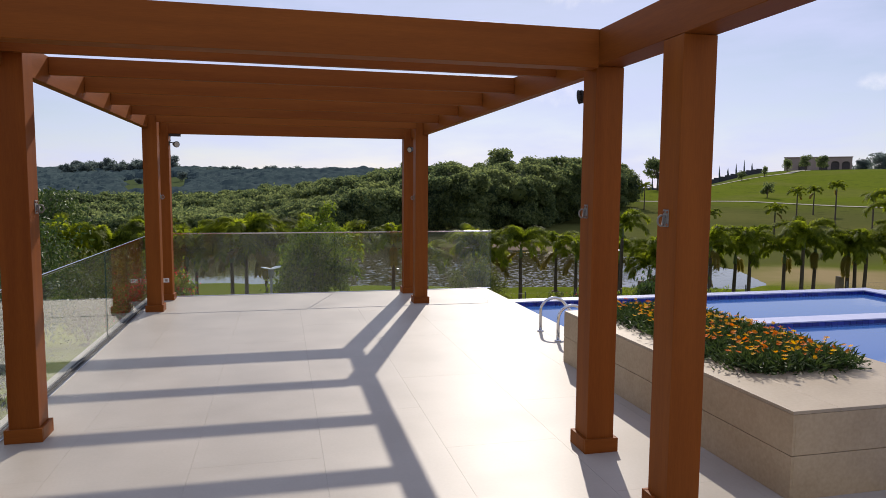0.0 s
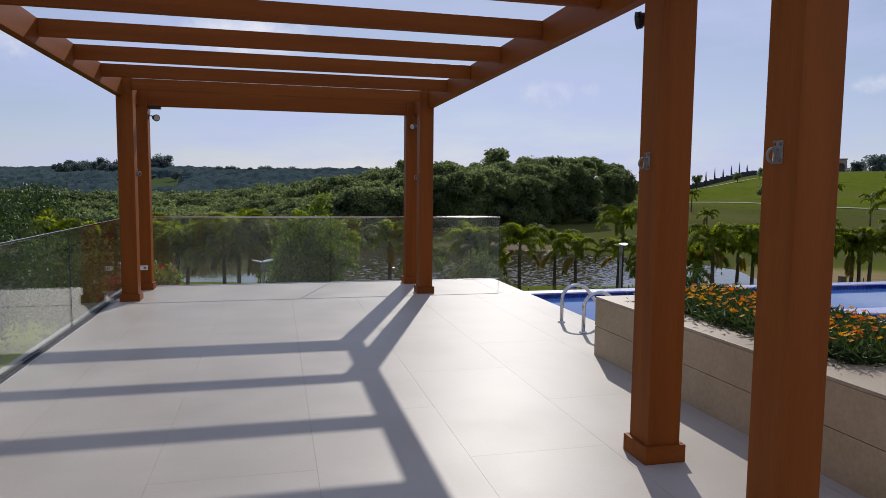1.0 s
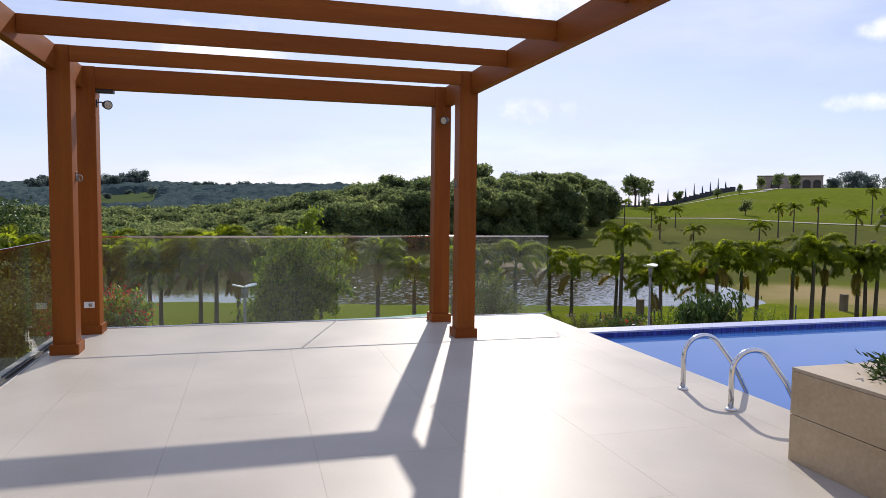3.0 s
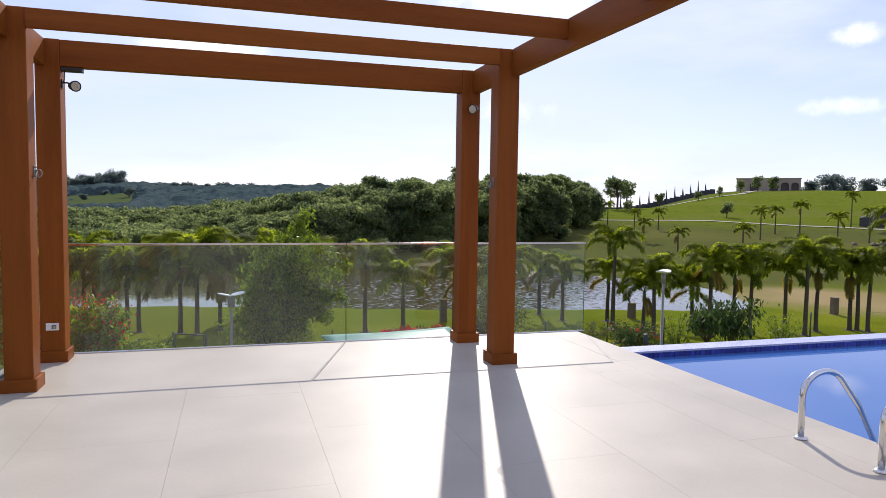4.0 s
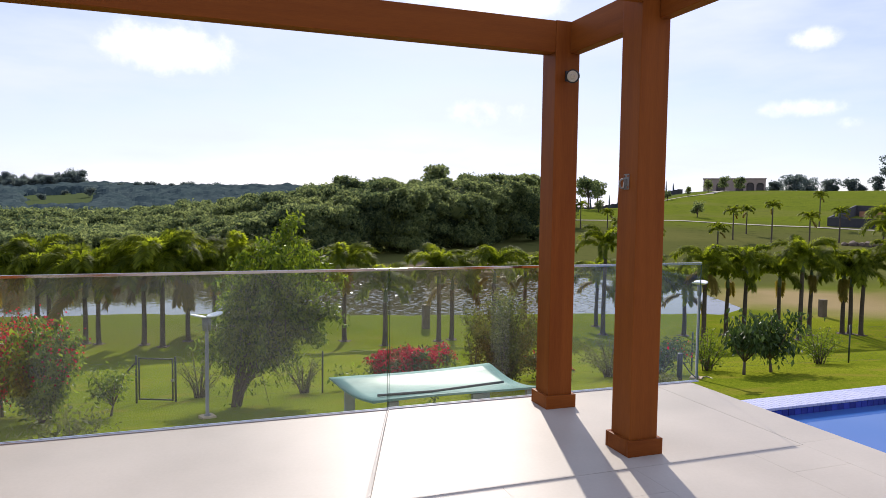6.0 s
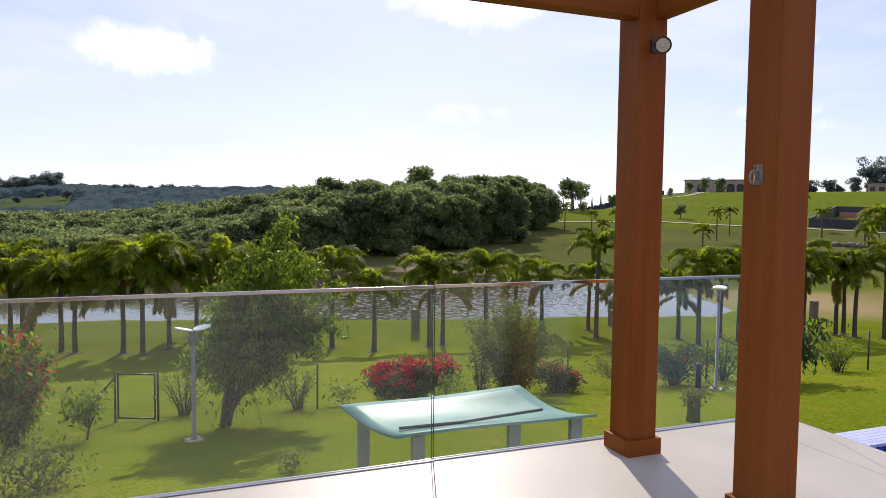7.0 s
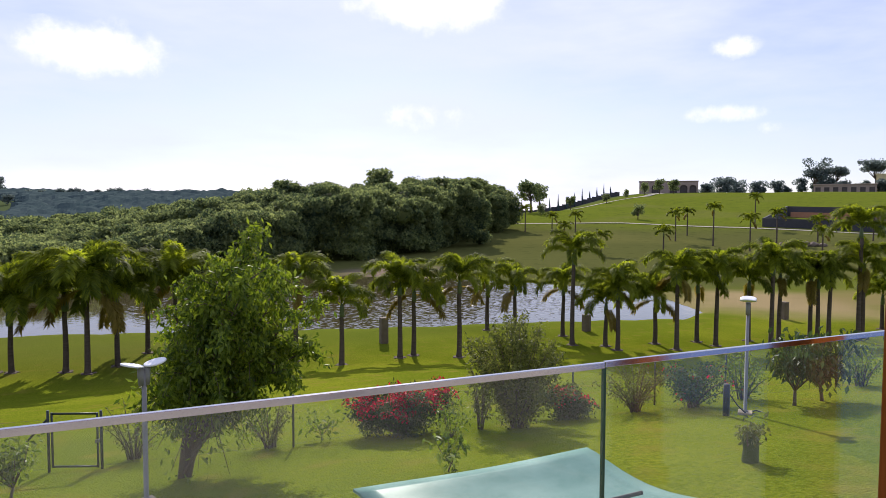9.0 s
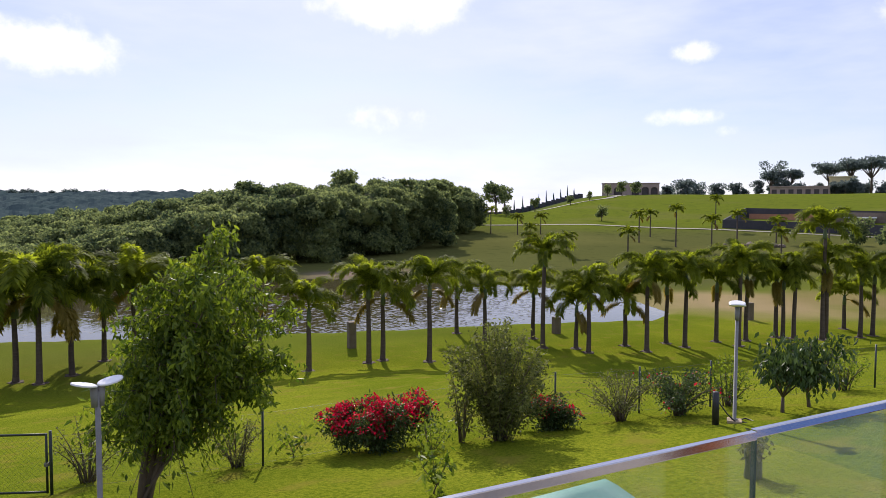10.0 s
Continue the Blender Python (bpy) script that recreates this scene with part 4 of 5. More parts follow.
for x, y, h in ((90.8, 143.3, 5.0), (88.2, 150.9, 6.5), (99.3, 112.8, 6.4), (110.9, 121.5, 6.0), (99.4, 103.3, 8.0), (98.5, 94.3, 6.5), (133.7, 123.6, 8.0), (80.4, 95.6, 5.0), (112, 100, 6.5), (95, 140, 5.0), (78, 120, 4.5), (118, 96, 5.0), (103, 84, 4.6), (72, 101, 4.2), (128, 92, 6.0), (132, 80, 6.5), (138, 84, 6.0)):
    palm(x, y, h, "young palms on the hill", 1, 1.15, "young palm standing on the grassy hill")


# ---- broadleaf trees and shrubs ----
def limbs(bm, rng, base, spread, height, n, r0, sides=7, fork_at=0.22):
    """A tapered trunk that forks into n limbs; gives the limbs' points."""
    ends = []
    fork = base + Vector((rng.uniform(-0.05, 0.05), rng.uniform(-0.05, 0.05), height * fork_at))
    tube(bm, (base - Vector((0, 0, 0.08)), base + (fork - base) * 0.5, fork), (r0 * 1.25, r0, r0 * 0.85), sides)
    for i in range(n):
        a = 2 * math.pi * i / n + rng.uniform(-0.5, 0.5)
        rr = spread * rng.uniform(0.35, 0.95)
        tip = base + Vector((math.cos(a) * rr, math.sin(a) * rr, height * rng.uniform(0.5, 1.0)))
        mid = fork.lerp(tip, 0.5) + Vector((math.cos(a), math.sin(a), 0.2)) * spread * 0.12
        tube(bm, (fork, mid, tip), (r0 * 0.6, r0 * 0.38, r0 * 0.1), 6)
        for q in (0.35, 0.55, 0.75, 0.9, 1.0):
            ends.append(fork.lerp(mid, min(1, q * 2)) if q < 0.5 else mid.lerp(tip, q * 2 - 1))
    return ends


def leafy(name, label, category, x, y, height, spread, leaves, leaf_size, material, seed, group="", n_limbs=8, r0=0.05, puff=0.3, droop=0.4, shape=1.0, extra=None, low=0.0, sleeve=False):
    """A tree or shrub: forked stem and leaves in tufts round its limbs."""
    rng = np.random.default_rng(seed)
    t = thing(name, label, category, (x, y, gz(x, y) - 0.02), group)
    bm = bmesh.new()
    ends = limbs(bm, rng, Vector((0, 0, 0)), spread, height, n_limbs, r0, 7, 0.06 if name == "shrub" else 0.22)
    part("trunk", bm, M_BARK, t)
    e = np.array([tuple(p) for p in ends])
    tufts = np.concatenate([e, e * np.array([1.12, 1.12, 1.0]) + rng.normal(0, puff * 0.6, e.shape), e * 0.8 + np.array([0, 0, height * 0.1]) + rng.normal(0, puff * 0.5, e.shape)])
    tufts[:, 2] = np.maximum(tufts[:, 2], low * height + rng.uniform(0, 0.15 * height, len(tufts)))
    pick = rng.integers(len(tufts), size=leaves)
    c = tufts[pick] + rng.normal(0, puff, (leaves, 3)) * np.array([1, 1, shape])
    c[:, 2] = np.clip(c[:, 2], 0.06, height * 1.04)
    v, f = leaf_arrays(rng, c, np.full(leaves, leaf_size), droop)
    part("crown", from_arrays("crown", v, f, material), None, t)
    if sleeve:
        bm = bmesh.new()
        tube(bm, ((0, 0, -0.02), (0, 0, 0.03), (0.01, 0, 0.2), (0, 0.01, 0.36), (0, 0, 0.40)), (0.10, 0.115, 0.105, 0.115, 0.09), 14)
        part("sleeve", bm, M_LEAFD, t, "dull green protective sleeve")
    if extra:
        m2, count, size, top, nm = extra
        heads = tufts[(tufts[:, 2] > top * height) & (rng.uniform(0, 1, len(tufts)) < 0.62)]
        pick = rng.integers(len(heads), size=count)
        c = heads[pick] + rng.normal(0, puff * 0.85, (count, 3)) + np.array([0, 0, 0.04])
        c = c * np.array([1.06, 1.06, 1.03])
        c[:, 2] = np.maximum(c[:, 2], 0.1)
        v, f = leaf_arrays(rng, c, np.full(len(c), size), 0.0, 0.8)
        part("blossom", from_arrays("blossom", v, f, m2), None, t, nm)
    return t


def big_tree():
    """The fresh green garden tree: several stems, arching side shoots that hang, one upright leader."""
    rng = np.random.default_rng(21)
    x, y, h = 1.78, 21.25, 3.93
    t = thing("garden_tree", "fresh green broadleaf tree with drooping pointed leaves", "tree", (x, y, gz(x, y) - 0.03))
    bm = bmesh.new()
    pts, weight = [], []
    stems = ((1.18, 0.12, h, 0.075), (0.62, -0.1, 3.4, 0.05), (1.72, -0.3, 3.15, 0.055), (0.35, 0.2, 3.0, 0.04), (2.05, 0.15, 2.65, 0.045), (1.0, -0.8, 3.3, 0.045), (0.9, 0.85, 3.25, 0.045), (0.3, -0.4, 2.3, 0.03), (1.6, 0.75, 3.0, 0.04), (1.95, -0.2, 2.0, 0.035), (1.75, 0.5, 1.9, 0.03))
    for si, (sx, sy, sz, r0) in enumerate(stems):
        tip = Vector((sx, sy, sz))
        bend = Vector((sx * 0.22, sy * 0.22, sz * 0.52))
        foot = Vector((rng.uniform(-0.1, 0.1), rng.uniform(-0.1, 0.1), -0.08))

        def at(q):
            return foot * (1 - q) ** 2 + bend * (2 * q * (1 - q)) + tip * q * q

        tube(bm, [at(q) for q in np.linspace(0, 1, 8)], [r0 * (1.05 - 0.95 * q) for q in np.linspace(0, 1, 8)], 7)
        for q in np.linspace(0.2, 0.9, 12):
            p = at(q)
            pts.append((p.x, p.y, p.z))
            weight.append(0.9 if q > 0.4 else 0.3)
        n = 17
        for b in range(n):
            q = 0.3 + 0.72 * (b + rng.uniform(0, 0.6)) / n
            o = at(min(q, 1.0))
            a = b * 2.4 + si * 1.1 + rng.uniform(-0.4, 0.4)
            ln = rng.uniform(0.5, 1.02) * (1.1 - 0.5 * q if si else 1.2 - 0.95 * q)
            out = Vector((math.cos(a), math.sin(a), 0))
            fall = rng.uniform(0.2, 0.85) * (1.1 - q)
            mid = o + out * ln * 0.6 + Vector((0, 0, 0.16))
            end = o + out * ln + Vector((0, 0, 0.12 - fall))
            tube(bm, (o, mid, end), (0.012, 0.008, 0.003), 4)
            for u in np.linspace(0.2, 1.05, 8):
                p = o.lerp(mid, u * 2) if u < 0.5 else mid.lerp(end, u * 2 - 1)
                pts.append((p.x, p.y, max(p.z, 0.15)))
                weight.append(1.0)
    part("trunk", bm, M_BARK, t)
    e, w = np.array(pts), np.array(weight)
    w *= 0.1 + 0.9 * smooth(0.7, 1.45, e[:, 2])
    n = 21000
    c = e[rng.choice(len(e), size=n, p=w / w.sum())] + rng.normal(0, 1, (n, 3)) * np.array([0.085, 0.085, 0.08])
    c[:, 2] = np.maximum(c[:, 2], 0.18)
    v, f = leaf_arrays(rng, c, np.full(n, 0.118), 0.75, 0.38)
    part("crown", from_arrays("crown", v, f, M_LEAF), None, t)


def mound(label, x, y, wide, height, turn, leaves, bracts, seed, leaf_mat):
    """A sprawling bougainvillea: dark leafy lobes down to the ground, bracts on the outer shoots."""
    rng = np.random.default_rng(seed)
    t = thing("bougainvillea", label, "shrub", (x, y, gz(x, y) - 0.02), "", turn)
    bm = bmesh.new()
    lobes = []
    for k in range(17):
        u = -1 + 2 * (k + 0.5) / 17
        r = height * rng.uniform(0.19, 0.33)
        lobes.append((u * wide * 0.42 + rng.normal(0, 0.06), rng.normal(0, wide * 0.16), height * rng.uniform(0.5, 0.82) * (1 - 0.2 * abs(u)), r))
    for k in range(9):
        lobes.append((rng.uniform(-0.26, 0.26) * wide, rng.normal(0, wide * 0.1), height * rng.uniform(0.12, 0.4), height * 0.3))
    for lx, ly, lz, r in lobes:
        tube(bm, ((rng.uniform(-0.12, 0.12), rng.uniform(-0.08, 0.08), -0.05), (lx * 0.5, ly * 0.5, lz * 0.65), (lx, ly, lz + r * 0.5)), (0.022, 0.014, 0.004), 5)
    part("stem", bm, M_BARK, t)
    L = np.array(lobes)

    def scatter(n, inner, low):
        k = rng.integers(len(L), size=n)
        d = rng.normal(size=(n, 3))
        d /= np.linalg.norm(d, axis=1)[:, None]
        if low is not None:
            d[:, 2] = np.where(d[:, 2] < low, -d[:, 2], d[:, 2])
        c = L[k, :3] + d * L[k, 3:4] * rng.uniform(inner, 1.12, n)[:, None]
        return c, d

    c, d = scatter(leaves, 0.35, None)
    c[:, 2] = np.maximum(c[:, 2], 0.04)
    v, f = leaf_arrays(rng, c, np.full(leaves, 0.075), 0.25)
    part("crown", from_arrays("crown", v, f, leaf_mat), None, t)
    c, d = scatter(bracts * 3, 0.85, 0.0)
    keep = (c[:, 2] > height * 0.42) & (np.sin(c[:, 0] * 9 + seed) + np.sin(c[:, 1] * 11 + c[:, 2] * 7) > -0.25)
    c = c[keep][:bracts]
    v, f = leaf_arrays(rng, c, np.full(len(c), 0.05), 0.0, 0.8)
    part("blossom", from_arrays("blossom", v, f, M_RED), None, t, "crimson bracts")


def shoot_shrub(label, x, y, height, spread, shoots, leaves, size, material, seed, arch=0.3, start=0.2, twig=0.07, droop=0.1, bracts=0, foot=0.12):
    """A shrub of arching shoots that fan out from the ground, set with leaves and short twigs."""
    rng = np.random.default_rng(seed)
    t = thing("shrub", label, "shrub", (x, y, gz(x, y) - 0.02))
    bm = bmesh.new()
    c, heads = [], []
    for k in range(shoots):
        a = k * 2.4 + rng.uniform(-0.5, 0.5)
        lean = math.sqrt((k + 0.5) / shoots) * rng.uniform(0.75, 1.12)
        top = height * (1.04 - 0.48 * lean ** 2) * rng.uniform(0.78, 1.06)
        out = Vector((math.cos(a), math.sin(a), 0))

        def at(q):
            return out * (foot * rng_k + spread * lean * q ** 1.35) + Vector((0, 0, top * (q * (1 + arch * lean) - arch * lean * q ** 2.4)))

        rng_k = rng.uniform(0, 1)
        qs = np.linspace(0, 1, 6)
        tube(bm, [at(q) for q in qs], [0.014 * (1.1 - q) + 0.002 for q in qs], 5)
        n = max(3, int(leaves / shoots))
        for q in start + (1 - start) * rng.uniform(0, 1, n) ** 0.85:
            p = at(q)
            w = twig * (1.6 - 0.9 * q)
            c.append((p.x + rng.normal(0, w), p.y + rng.normal(0, w), p.z + rng.normal(0, w)))
        heads += [tuple(at(q)) for q in (0.75, 0.88, 1.0)]
    part("stem", bm, M_BARK, t)
    c = np.array(c)
    c[:, 2] = np.maximum(c[:, 2], 0.05)
    v, f = leaf_arrays(rng, c, np.full(len(c), size), droop)
    part("crown", from_arrays("crown", v, f, material), None, t)
    if bracts:
        h = np.array(heads)
        p = h[rng.integers(len(h), size=bracts)] + rng.normal(0, twig * 1.1, (bracts, 3))
        v, f = leaf_arrays(rng, p, np.full(bracts, 0.05), 0.0, 0.8)
        part("blossom", from_arrays("blossom", v, f, M_RED), None, t, "salmon-red bracts")


big_tree()
shoot_shrub("tall olive-yellow shrub with small leaves on the lawn", 8.0, 21.2, 2.2, 1.15, 46, 14000, 0.075, M_LEAFY, 31, arch=0.25, start=0.12, twig=0.085)
shoot_shrub("thin upright shrub beside a bushier one", 7.4, 21.6, 1.45, 0.4, 9, 420, 0.1, M_LEAFG, 32)
mound("bougainvillea bush covered in crimson bracts", 5.95, 22.2, 2.25, 1.05, -22, 8500, 3700, 33, M_LEAFD)
mound("small dark bougainvillea with few red bracts", 9.3, 21.4, 1.05, 0.72, -22, 4200, 420, 34, M_LEAFD)
leafy("bougainvillea", "bougainvillea with salmon-red bracts beside the gate", "shrub", -2.8, 22.7, 2.0, 0.85, 6500, 0.08, M_LEAFD, 35, n_limbs=12, r0=0.03, puff=0.25, extra=(M_RED, 3600, 0.055, 0.35, "salmon-red bracts"))
leafy("bougainvillea", "far bougainvillea hedge with red bracts", "shrub", -4.6, 27.5, 1.6, 1.3, 2600, 0.1, M_LEAFG, 36, n_limbs=12, r0=0.03, puff=0.28, extra=(M_RED, 3200, 0.06, 0.35, "red bracts"))
shoot_shrub("leafy green bush with scattered salmon-red bracts", -1.75, 21.2, 2.05, 0.85, 34, 7800, 0.11, M_LEAF, 37, arch=0.5, start=0.15, twig=0.1, droop=0.8, bracts=650)
leafy("shrub", "leafy light green bush below the terrace", "shrub", -3.2, 17.4, 2.3, 0.9, 7000, 0.09, M_LEAFG, 38, n_limbs=11, r0=0.035, puff=0.25)
leafy("shrub", "tall leafy bush beyond the side balustrade", "shrub", -3.6, 14.4, 2.7, 1.1, 8000, 0.095, M_LEAFD, 39, n_limbs=13, r0=0.04, puff=0.3)
leafy("shrub", "tall leafy bush beyond the side balustrade", "shrub", -3.4, 10.6, 2.6, 1.1, 8000, 0.1, M_LEAFD, 40, n_limbs=13, r0=0.04, puff=0.3)
# Bushes added to darken what shows through the side glass.
for i, (bx, by, bh, bk) in enumerate(((-2.3, 8.2, 2.0, M_LEAFSHADE), (-2.5, 5.9, 2.2, M_LEAFSHADE), (-2.4, 3.4, 2.0, M_LEAFSHADE), (-2.6, 0.9, 2.1, M_LEAFSHADE), (-5.2, 7.2, 2.8, M_LEAFSHADE), (-5.5, 3.0, 2.7, M_LEAFSHADE))):
    leafy("shrub", "garden bush outside the side balustrade, shade put into its leaf colour", "shrub", bx - 0.75, by, bh, 1.1, 7500, 0.1, bk, 60 + i, n_limbs=15, r0=0.035, puff=0.27)
for i, (bx, by, bh, br) in enumerate(((-15.6, 52.5, 7.6, 3.0), (-19.5, 50.5, 8.4, 3.4), (-24.0, 53.0, 8.6, 3.6), (-18.0, 56.5, 7.8, 3.2), (-28.5, 50.0, 8.8, 3.6), (-22.5, 46.0, 7.8, 3.2))):
    leafy("dark_tree", "dark olive broadleaf tree at the lakeside", "tree", bx, by, bh, br, 9000, 0.3, M_LEAFD, 80 + i, "dark lakeside trees", n_limbs=16, r0=0.16, puff=0.6, low=0.12)
leafy("sapling", "small potted-looking sapling on the lawn", "sapling", -0.6, 21.3, 1.0, 0.36, 520, 0.11, M_LEAF, 41, n_limbs=7, r0=0.022, puff=0.1, low=0.48)
leafy("shrub", "low leafy bush at the foot of the terrace", "shrub", -0.7, 17.2, 0.6, 0.5, 620, 0.09, M_LEAFG, 42, n_limbs=8, r0=0.015, puff=0.14)
shoot_shrub("thin wispy bush beside the fence", 1.1, 23.6, 1.2, 0.7, 16, 1100, 0.055, M_LEAFG, 43, twig=0.05)
shoot_shrub("thin wispy bush beside the fence", 3.45, 22.8, 0.95, 0.6, 16, 1000, 0.055, M_LEAFG, 44, twig=0.05)
leafy("sapling", "little sapling with long leaves on the lawn", "sapling", 4.45, 22.7, 0.6, 0.35, 110, 0.13, M_LEAF, 45, n_limbs=4, r0=0.012, puff=0.07)
leafy("sapling", "little sapling with long leaves on the lawn", "sapling", 5.3, 18.7, 0.65, 0.3, 110, 0.14, M_LEAF, 46, n_limbs=4, r0=0.012, puff=0.06)
leafy("shrub", "tiny tuft of weeds on the lawn", "shrub", 2.35, 16.5, 0.25, 0.2, 130, 0.07, M_LEAFG, 47, n_limbs=5, r0=0.006, puff=0.06)
shoot_shrub("straggling bush with thin arching shoots along the fence", 10.8, 21.0, 1.05, 0.95, 22, 2100, 0.06, M_LEAFG, 48, arch=0.6, twig=0.06)
shoot_shrub("straggling reddish-green bush along the fence", 12.0, 20.6, 1.0, 1.0, 28, 3600, 0.065, M_LEAFD, 49, arch=0.7, twig=0.08, bracts=70)
shoot_shrub("wispy fresh bush along the fence", 13.5, 20.6, 1.15, 0.5, 14, 900, 0.075, M_LEAF, 50, twig=0.06)
shoot_shrub("wispy fresh bush along the fence", 16.7, 20.0, 1.05, 0.65, 14, 1000, 0.075, M_LEAF, 51, twig=0.06)
leafy("fruit_tree", "small fruit tree with glossy dark hanging leaves", "tree", 13.4, 19.2, 1.5, 0.55, 800, 0.16, M_LEAFD, 52, n_limbs=9, r0=0.035, puff=0.15, droop=1.3, low=0.55)
leafy("fruit_tree", "small fruit tree with glossy dark hanging leaves", "tree", 14.25, 19.2, 1.5, 0.5, 780, 0.16, M_LEAFD, 53, n_limbs=9, r0=0.035, puff=0.15, droop=1.3, low=0.4)
leafy("sapling", "young sapling in a green sleeve by the irrigation valve", "sapling", 8.9, 16.4, 0.68, 0.2, 150, 0.1, M_LEAFG, 54, n_limbs=4, r0=0.03, puff=0.07, low=0.62, sleeve=True)
leafy("shrub", "slender shrub with upright shoots on the lawn", "shrub", 6.4, 20.9, 0.9, 0.35, 220, 0.09, M_LEAF, 55, n_limbs=6, r0=0.015, puff=0.1)


# ---- garden objects ----
def garden_lamp(x, y, turn, rise=0.0):
    g = gz(x, y)
    t = thing("garden_lamp", "grey garden lamp post with two tilted round heads", "garden lamp", (x, y, g), "garden lamps", turn)
    bm = bmesh.new()
    box(bm, -0.13, 0.13, -0.13, 0.13, -0.05, 0.05, 0.01)
    part("footing", bm, M_STONE, t, "pale concrete footing")
    bm = bmesh.new()
    tube(bm, ((0, 0, 0.05), (0, 0, 0.07), (0, 0, 0.071), (0, 0, 1.85 + rise)), (0.06, 0.06, 0.034, 0.032), 12)
    part("pole", bm, M_GALV, t)
    for s in (-1, 1):
        bm = bmesh.new()
        tube(bm, ((s * 0.036, 0, 1.66 + rise), (s * 0.045, 0, 1.90 + rise)), (0.04, 0.045), 12)
        part("holder", bm, M_GALV, t)
        bm = bmesh.new()
        tube(bm, ((0, 0, -0.02), (0, 0, -0.012), (0, 0, 0.008), (0, 0, 0.012)), (0.10, 0.15, 0.15, 0.135), 28)
        part("head", bm, M_WHITE, t, "round white lamp head", pose(s * 0.155, 0, 1.955 + rise, 0, -s * 13, 0))


garden_lamp(1.22, 19.8, 20)
garden_lamp(12.0, 19.2, 40, 0.3)


def gate():
    a, b, h = Vector((-0.28, 23.4)), Vector((0.56, 23.05)), 1.02
    d = (b - a).normalized()
    g = gz(0.1, 23.2)
    t = thing("garden_gate", "black steel-framed wire mesh garden gate in the fence", "gate", (a.x, a.y, g), "", math.degrees(math.atan2(d.y, d.x)))
    w = (b - a).length
    bm = bmesh.new()
    for p in (((0.06, 0, 0.07), (w - 0.06, 0, 0.07)), ((0.06, 0, h), (w - 0.06, 0, h)), ((0.06, 0, 0.05), (0.06, 0, h + 0.02)), ((w - 0.06, 0, 0.05), (w - 0.06, 0, h + 0.02))):
        tube(bm, p, 0.02, 8)
    part("gate_frame", bm, M_FENCE, t)
    for x in (-0.005, w + 0.005):
        bm = bmesh.new()
        tube(bm, ((x, 0, -0.1), (x, 0, h + 0.06)), 0.024, 8)
        part("post", bm, M_FENCE, t)
    bm = bmesh.new()
    tube(bm, ((-0.02, 0, 0.92), (-0.55, 0.05, 0.35)), 0.02, 8)
    part("brace", bm, M_FENCE, t)
    bm = bmesh.new()
    for i in range(-10, 10):
        for s in (1, -1):
            x0, x1, z0, z1 = 0.06 + i * 0.085, 0.06 + i * 0.085 + 0.95, (0.07 if s > 0 else h), (h if s > 0 else 0.07)
            lo, hi = max(0.0, (0.06 - x0) / 0.95), min(1.0, (w - 0.06 - x0) / 0.95)
            if hi > lo:
                tube(bm, ((x0 + 0.95 * lo, 0, z0 + (z1 - z0) * lo), (x0 + 0.95 * hi, 0, z0 + (z1 - z0) * hi)), 0.0012, 3, False)
    part("wire_mesh", bm, M_FENCE, t)
    bm = bmesh.new()
    box(bm, w - 0.09, w - 0.03, -0.04, 0.04, 0.5, 0.56, 0.005)
    part("latch", bm, M_GALV, t, "steel latch")


gate()

FENCE = ((-9.5, 25.8), (-6.5, 25.0), (-3.4, 24.2), (-0.29, 23.42), (0.57, 23.04), (3.85, 22.5), (7.0, 22.7), (10.2, 22.4), (11.7, 21.4), (13.2, 20.8), (17.4, 19.7), (20.6, 18.6), (24, 17.5))
fence = thing("wire_fence", "low chain-link fence on thin dark posts along the lawn", "fence")
for fx, fy in FENCE:
    bm = bmesh.new()
    tube(bm, ((fx, fy, gz(fx, fy) - 0.1), (fx, fy, gz(fx, fy) + 1.02)), 0.021, 8)
    part("post", bm, M_FENCE, fence)
bm = bmesh.new()
for k, (a, b) in enumerate(zip(FENCE, FENCE[1:])):
    if k == 3:
        continue
    ln = math.dist(a, b)
    ga, gb = gz(*a), gz(*b)

    def at(u, z):
        return (a[0] + (b[0] - a[0]) * u, a[1] + (b[1] - a[1]) * u, ga + (gb - ga) * u + z)

    for z in (0.06, 0.95):
        tube(bm, (at(0, z), at(1, z)), 0.002, 3, False)
    n = int(ln / 0.11)
    for i in range(-8, n):
        for s in (0, 1):
            u0, u1 = i / n, (i + 8) / n
            c0, c1 = max(u0, 0), min(u1, 1)
            z0, z1 = 0.06 + 0.89 * (c0 - u0) / (u1 - u0), 0.06 + 0.89 * (c1 - u0) / (u1 - u0)
            if s:
                z0, z1 = 1.01 - z0, 1.01 - z1
            tube(bm, (at(c0, z0), at(c1, z1)), 0.0011, 3, False)
part("wire_mesh", bm, M_FENCE, fence, "thin chain-link wire")


